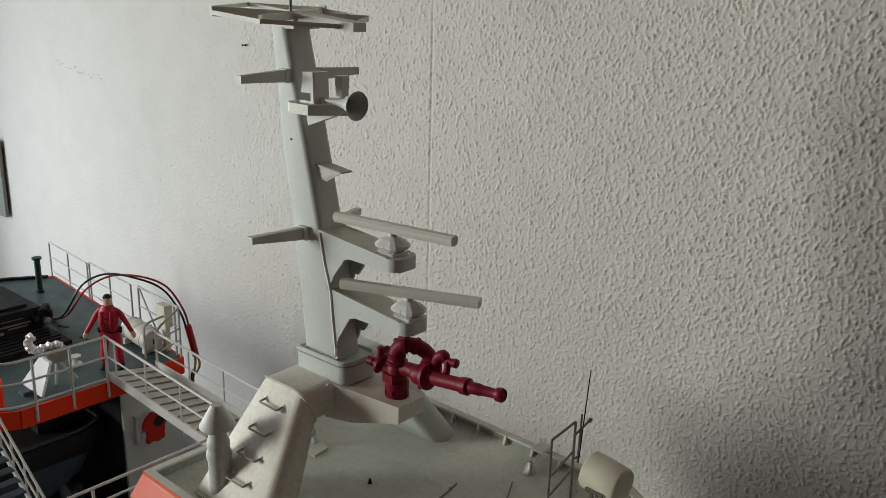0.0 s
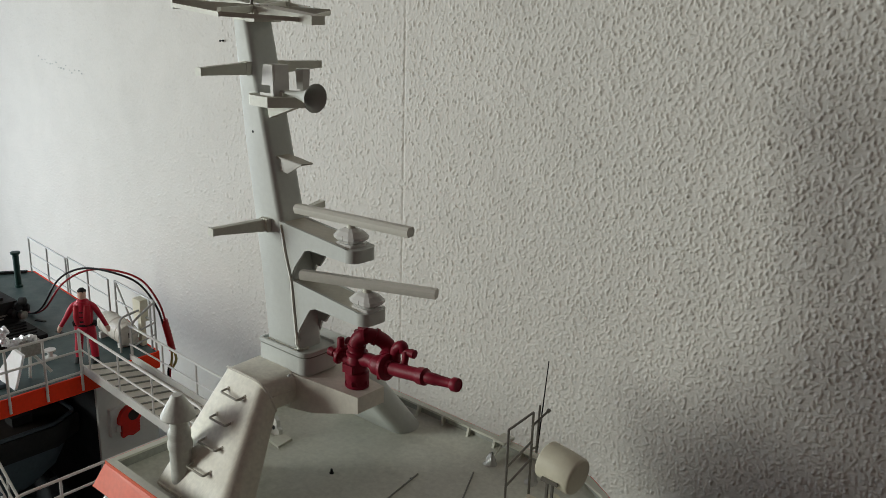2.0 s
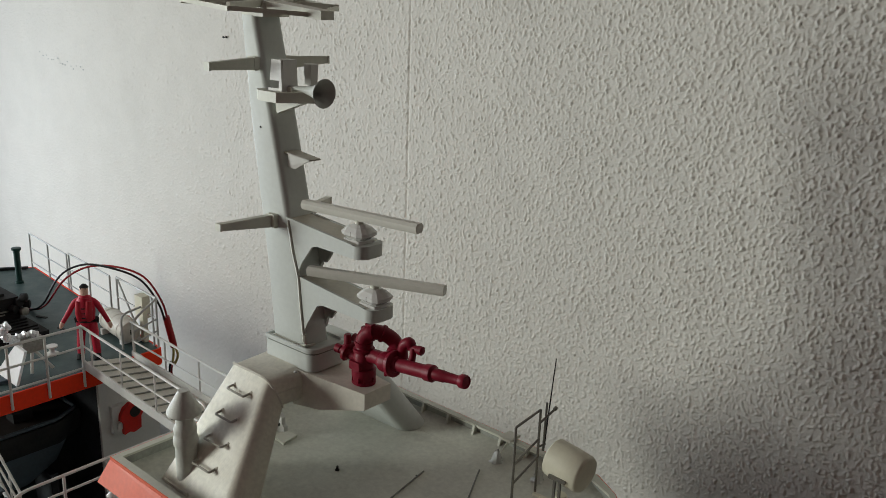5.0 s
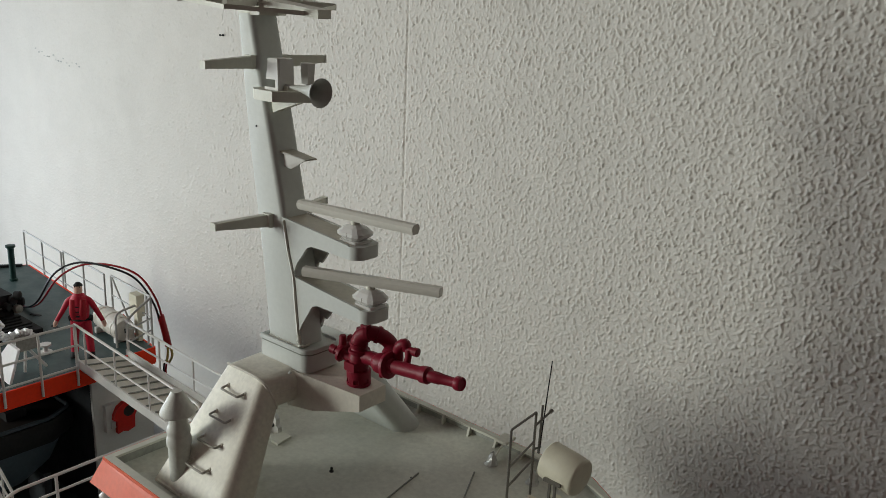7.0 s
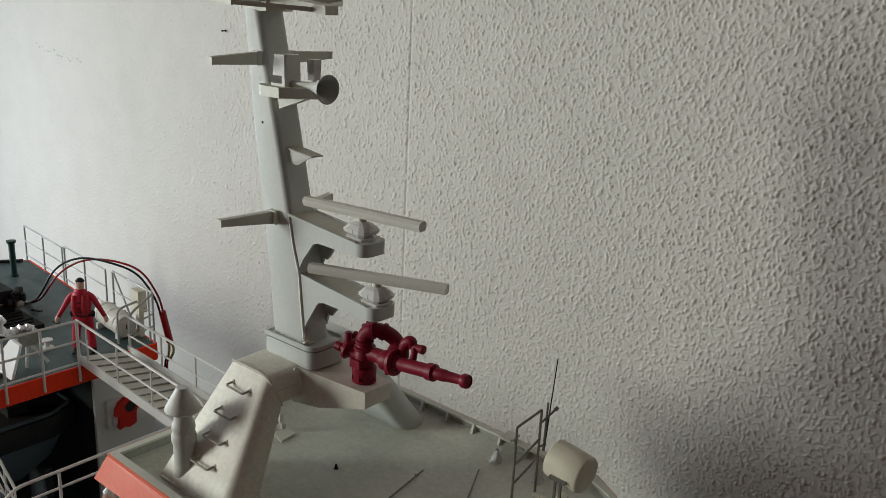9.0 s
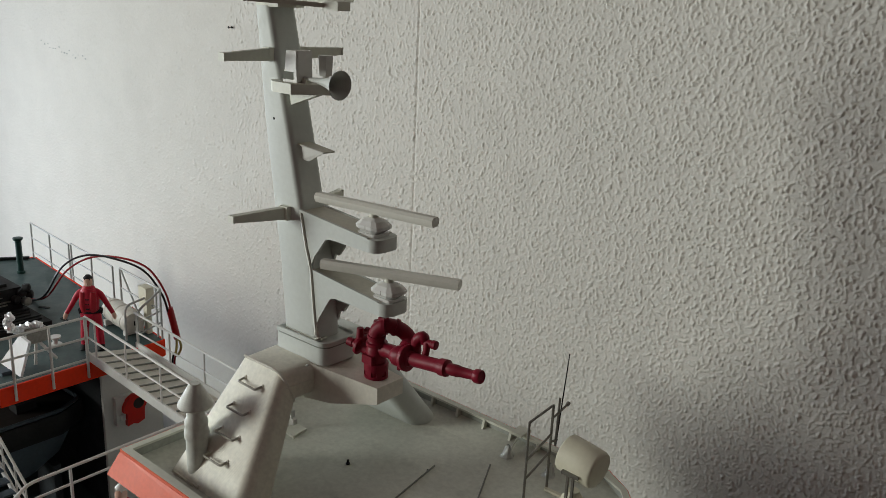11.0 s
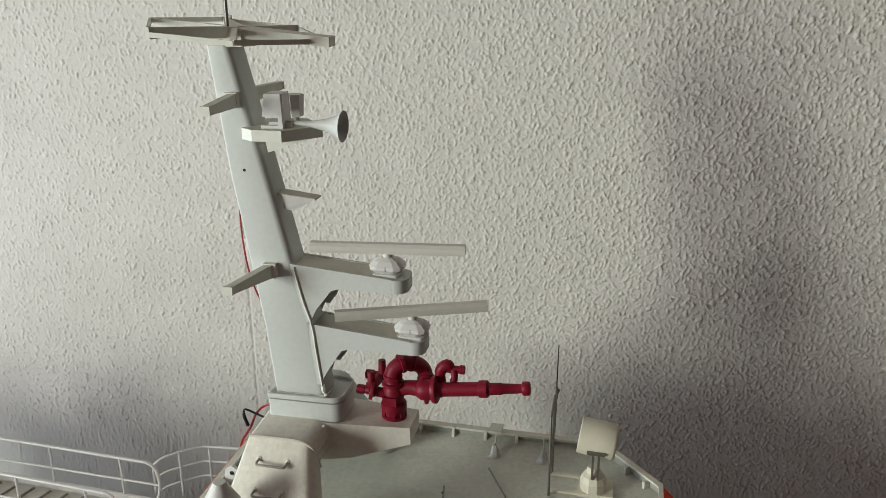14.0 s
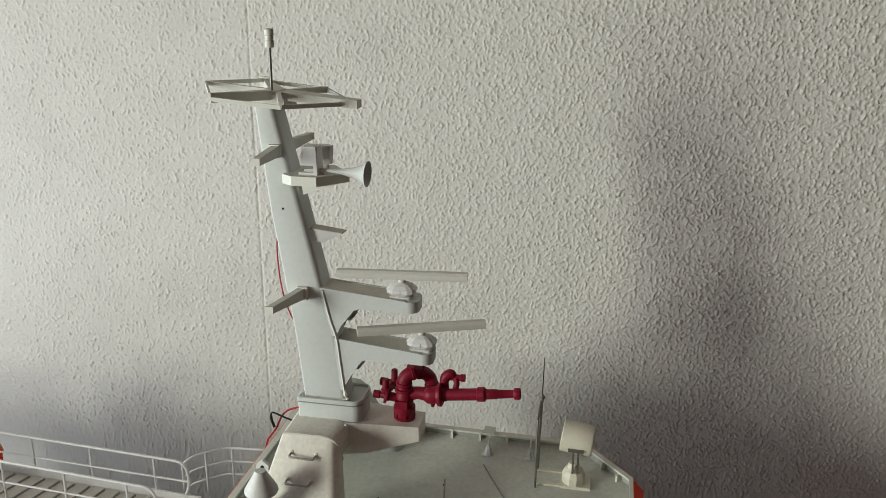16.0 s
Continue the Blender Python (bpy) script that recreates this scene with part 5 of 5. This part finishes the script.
def deck_gear():
    # funnel-like dark green pipe
    b = B()
    lathe(b, [(0.0075, AFT_Z), (0.0075, AFT_Z + 0.004), (0.0056, AFT_Z + 0.005), (0.0058, AFT_Z + 0.064), (0.0090, AFT_Z + 0.067), (0.0090, AFT_Z + 0.0705), (0.006, AFT_Z + 0.071)], Matrix.Translation((-1.550, 0.744, 0)), 20)
    tagged(part("vent_pipe", b, DARKGREEN), "bottle green upright pipe with a flared top", "pipe")
    # engine block
    ob = thing("deck_winch", (-1.38, 0.6, AFT_Z), "black rubber and plastic deck engine block", "engine")
    b = B()
    box(b, -1.50, -1.350, 0.47, 0.657, AFT_Z + 0.007, AFT_Z + 0.045)
    chamfer(b, 0.004, 2)
    part("block", b, BLACK, ob)
    b = B()
    box(b, -1.485, -1.365, 0.48, 0.640, AFT_Z + 0.045, AFT_Z + 0.050)
    chamfer(b, 0.002, 2)
    part("cover", b, BLACK, ob)
    for ya, yb, za, zb in ((0.585, 0.640, 0.0215, 0.0245), (0.600, 0.632, 0.0165, 0.019), (0.575, 0.592, 0.0105, 0.0155), (0.560, 0.625, 0.031, 0.0325)):
        b = B()
        box(b, -1.3502, -1.3494, ya, yb, AFT_Z + za, AFT_Z + zb)
        part("lettering_bar", b, GALV, ob)
    b = B()
    box(b, -1.46, -1.262, 0.48, 0.664, AFT_Z, AFT_Z + 0.007)
    chamfer(b, 0.002, 2)
    part("base", b, BLACK, ob)
    for i in range(6):
        b = B()
        box(b, -1.338 + i * 0.0135, -1.333 + i * 0.0135, 0.49 + 0.006 * (i % 2), 0.660 - 0.005 * (i % 3), AFT_Z + 0.007, AFT_Z + 0.0095)
        part("rib", b, BLACK, ob)
    for k, (y, z) in enumerate(((0.655, 0.036), (0.66, 0.020), (0.645, 0.026), (0.662, 0.044), (0.668, 0.030))):
        b = B()
        lathe(b, [(0.006, -0.006), (0.0075, -0.004), (0.0075, 0.004), (0.004, 0.006)], pose(-1.345 + 0.004 * (k % 2), y, AFT_Z + z, 0, 90, 15 * k), 12)
        part("fitting", b, GALV if k == 1 else BLACK, ob)
    # white angular davit with clear wrapped top
    ob = thing("white_davit", (-1.11, 0.56, AFT_Z), "glossy white angular davit with wrapped silver head", "davit")
    b = B()
    kite = ((-1.153, 0.5335, 0.938), (-1.096, 0.5365, 0.933), (-1.0895, 0.5500, 0.984), (-1.118, 0.5495, 0.986))
    loft(b, [[Vector((x, y + d, z)) for x, y, z in kite] for d in (0.0, 0.004)])
    chamfer(b, 0.0008, 1)
    part("panel", b, PANEL, ob, "bright white sloping panel")
    b = B()
    box(b, -1.138, -1.121, 0.522, 0.548, AFT_Z, AFT_Z + 0.006)
    chamfer(b, 0.001, 1)
    part("base", b, BOATGREY, ob)
    for yy in (0.604, 0.572):
        b = B()
        tube(b, [(-1.125, yy, AFT_Z + 0.002), (-1.130, 0.578, AFT_Z + 0.040)], 0.0024, 8)
        part("strut", b, WHITE, ob)
    b = B()
    box(b, -1.142, -1.122, 0.562, 0.592, AFT_Z + 0.036, AFT_Z + 0.058)
    chamfer(b, 0.002, 2)
    part("bracket", b, GALV, ob)
    b = B()
    rng = random.Random(3)
    path = [(-1.128, 0.588, AFT_Z + 0.058), (-1.132, 0.574, AFT_Z + 0.062), (-1.135, 0.556, AFT_Z + 0.058), (-1.135, 0.546, AFT_Z + 0.064), (-1.133, 0.542, AFT_Z + 0.078), (-1.130, 0.549, AFT_Z + 0.084)]
    tube(b, smooth_path(path, 6), [0.0058 + rng.uniform(-0.0018, 0.0020) for _ in range(31)], 9)
    for v in b.verts:
        v.co += Vector((rng.uniform(-1, 1), rng.uniform(-1, 1), rng.uniform(-1, 1))) * 0.0007
    part("wrapped_head", b, FOIL, ob, "crumpled silvery wrapping", flat=True)
    b = B()
    lathe(b, [(0.010, 0), (0.010, 0.002), (0.004, 0.003), (0.004, 0.010), (0.009, 0.012), (0.009, 0.0145)], pose(-1.178, 0.628, AFT_Z), 14)
    tagged(part("mushroom_vent", b, WHITE), "small white mushroom vent on the green deck", "ventilator")
    for x, y, turn in ((-1.424, 0.697, 10), (-1.344, 0.690, 25), (-1.268, 0.688, 5)):
        b = B()
        loft(b, [ring_rect(-0.011 + d, 0.011 - d, -0.0035 + d, 0.0035 - d, 0.0018, zz, 3) for zz, d in ((0, 0), (0.0010, 0.0005))])
        b.transform(pose(x, y, AFT_Z, 0, 0, turn))
        tagged(part("deck_pad", b, BLACK), "small flat black rubber pad on the green deck", "pad", "pads on the after deck")
    # liferaft barrel
    ob = thing("life_raft", (-1.18, 0.745, AFT_Z), "white life raft canister lying on a cradle", "life raft")
    b = B()
    m = pose(-1.170, 0.738, AFT_Z + 0.0225, 0, 90, -6)
    lathe(b, [(0.010, -0.045), (0.0170, -0.043), (0.0185, -0.037), (0.0185, -0.004), (0.0193, -0.003), (0.0193, 0.003), (0.0185, 0.004), (0.0185, 0.037), (0.0170, 0.043), (0.010, 0.045)], m, 28)
    canister = part("canister", b, RAFT, ob)
    for u in (-0.030, 0.030):
        b = B()
        lathe(b, [(0.0184, -0.0016), (0.0192, -0.0012), (0.0192, 0.0012), (0.0184, 0.0016)], m @ Matrix.Translation((0, 0, u)), 28)
        part("strap", b, TREAD, canister)
    for k, (u, w) in enumerate(((0.018, 0.010), (0.012, 0.014), (0.006, 0.008))):
        b = B()
        box(b, -w / 2, w / 2, -0.0016, 0.0016, 0.0184, 0.0190)
        b.transform(m @ Matrix.Translation((0, 0, u - 0.004)) @ pose(0, 0, 0, 0, 0, 205) @ pose(0, 0, 0, 90, 0, 0))
        part("marking_bar", b, VEST, canister, "faded red marking")
    b = B()
    box(b, -0.0040, 0.0040, -0.0012, 0.0012, 0.0448, 0.0454)
    b.transform(m)
    part("end_slot", b, BLACK, canister)
    for dx in (-0.03, 0.03):
        b = B()
        box(b, -1.170 + dx - 0.003, -1.170 + dx + 0.003, 0.722, 0.756, AFT_Z, AFT_Z + 0.010)
        part("cradle", b, WHITE, ob)
    # cream post with a box
    ob = thing("deck_lamp_post", (-1.125, 0.760, AFT_Z), "cream plastic box on a post at the rail", "deck fitting")
    b = B()
    box(b, -1.130, -1.120, 0.753, 0.761, AFT_Z, AFT_Z + 0.06)
    chamfer(b, 0.0015, 1)
    part("post", b, CREAM, ob)
    b = B()
    box(b, -1.137, -1.115, 0.750, 0.764, AFT_Z + 0.043, AFT_Z + 0.080)
    chamfer(b, 0.003, 2)
    part("box", b, CREAM, ob)
    # orange roll at the rail
    b = B()
    lathe(b, [(0.006, 0), (0.008, 0.002), (0.008, 0.020), (0.0074, 0.022), (0.008, 0.024), (0.008, 0.052), (0.006, 0.054)], pose(-1.104, 0.481, AFT_Z - 0.006), 16)
    tagged(part("float", b, ORANGE), "orange float standing beside the railing", "float")


deck_gear()


def cables():
    base = [(-1.420, 0.690, 0.9325), (-1.382, 0.692, 0.9335), (-1.340, 0.697, 0.953), (-1.296, 0.710, 1.006), (-1.261, 0.735, 1.032), (-1.205, 0.755, 1.039), (-1.1629, 0.7806, 1.0253), (-1.1475, 0.8014, 0.984), (-1.1517, 0.8159, 0.9402)]
    rise = {"red": (0, 0, 0, -0.0015, -0.0015, 0.001, 0.0018, 0.0012, 0), "black": (-0.001, 0.0005, 0.0025, 0.0065, 0.0035, -0.0012, -0.0034, -0.0034, -0.002)}
    for colour, mat in (("red", REDWIRE), ("black", BLACKWIRE)):
        b = B()
        shift = -0.003 if colour == "black" else 0.0015
        pts = [Vector(p) + Vector((up * 0.5 if k > 4 else -up * 0.4, shift, up)) for k, (p, up) in enumerate(zip(base, rise[colour]))]
        tube(b, smooth_path(pts), 0.0018, 8)
        tagged(part(colour + "_cable", b, mat), colour + " electric cable arching over the deck", "cable", "cables over the after deck")
    b = B()
    tube(b, smooth_path([(-1.1538, 0.8144, 0.9504), (-1.1497, 0.818, 0.9238), (-1.1446, 0.821, 0.8952)]), 0.0061, 10)
    tagged(part("cable_sleeve", b, REDWIRE), "red sleeve round the cable joint", "cable sleeve")
    for dx in (-0.003, 0.003):
        b = B()
        tube(b, smooth_path([(-1.1446 + dx, 0.821, 0.8983), (-1.1425 + dx * 2.2, 0.8221, 0.8809), (-1.1517 + dx, 0.8221, 0.8605)]), 0.0022, 8)
        tagged(part("connector_wire", b, YELLOWWIRE), "yellow plug wire hanging from the sleeve", "wire", "wires below the sleeve")
    for dx, mat, nm in ((-0.006, BLACKWIRE, "black"), (0.0, REDWIRE, "red")):
        b = B()
        tube(b, smooth_path([(-1.1517 + dx, 0.8221, 0.8635), (-1.1589 + dx, 0.8221, 0.8441), (-1.1609 + dx * 1.5, 0.8241, 0.7848)]), 0.0018, 8)
        tagged(part("hanging_wire", b, mat), nm + " wire hanging down beside the catwalk", "wire", "wires below the sleeve")
    b = B()
    tube(b, smooth_path([(-0.5600, 0.575, 1.346), (-0.5648, 0.575, 1.331), (-0.5652, 0.575, 1.310), (-0.5637, 0.575, 1.290), (-0.5608, 0.575, 1.272), (-0.5560, 0.575, 1.256), (-0.5515, 0.575, 1.246)]), 0.0008, 6)
    tagged(part("mast_wire", b, REDWIRE), "thin red wire behind the mast", "wire")
    b = B()
    tube(b, smooth_path([(-0.548, 0.597, 1.140), (-0.5638, 0.612, 1.1267), (-0.5848, 0.630, 1.1108), (-0.5951, 0.635, 1.0993), (-0.6047, 0.640, 1.0807), (-0.6148, 0.650, 1.0660), (-0.624, 0.655, 1.051), (-0.626, 0.650, 1.030)]), 0.0012, 6)
    tagged(part("roof_wire", b, REDWIRE), "red wire running down over the roof edge", "wire")
    b = B()
    tube(b, smooth_path([(-0.552, 0.600, 1.108), (-0.5731, 0.620, 1.1026), (-0.5917, 0.630, 1.1018), (-0.6055, 0.633, 1.1040), (-0.6075, 0.633, 1.0970), (-0.6055, 0.636, 1.0842)]), [0.0011] * 23 + [0.0018] * 8, 6)
    tagged(part("plug_wire", b, BLACKWIRE), "black wire loop with a plug at the mast foot", "wire")


cables()


def wall_nail():
    f = B()
    lathe(f, [(0.0022, 0), (0.0018, 0.004), (0.0009, 0.0045), (0.0009, 0.009), (0.0020, 0.0095), (0.0020, 0.0105)], pose(-1.1935, 0.989, 1.409, 90, 0, 8), 10)
    tagged(part("wall_nail", f, BLACK), "small dark nail stuck in the papered wall", "nail")


wall_nail()


def wall_details():
    # faint scuffs in the paint
    rng = random.Random(21)
    b = B()
    for k in range(16):
        x, z = -1.895 + 0.0125 * k + rng.uniform(-0.004, 0.004), 1.337 - 0.0016 * k + rng.uniform(-0.006, 0.006)
        lathe(b, [(rng.uniform(0.0012, 0.0028), 0), (0.0008, 0.0006)], Matrix.Translation((x, WALL_Y - 0.0006, z)) @ pose(0, 0, 0, 90) @ Matrix.Diagonal((1.5, 0.7, 1, 1)), 8)
    part("scuff_marks", b, SCUFF, wall, "faint grey scuff marks")
    b = B()
    prism(b, [(-2.40, 1.115), (-2.2425, 1.115), (-2.2445, 0.912), (-2.40, 0.905)], "y", 0.972, 0.980)
    chamfer(b, 0.001, 1)
    tagged(part("blind_panel", b, BULWARK), "dark grey blind panel hanging at the papered wall", "blind")


wall_details()
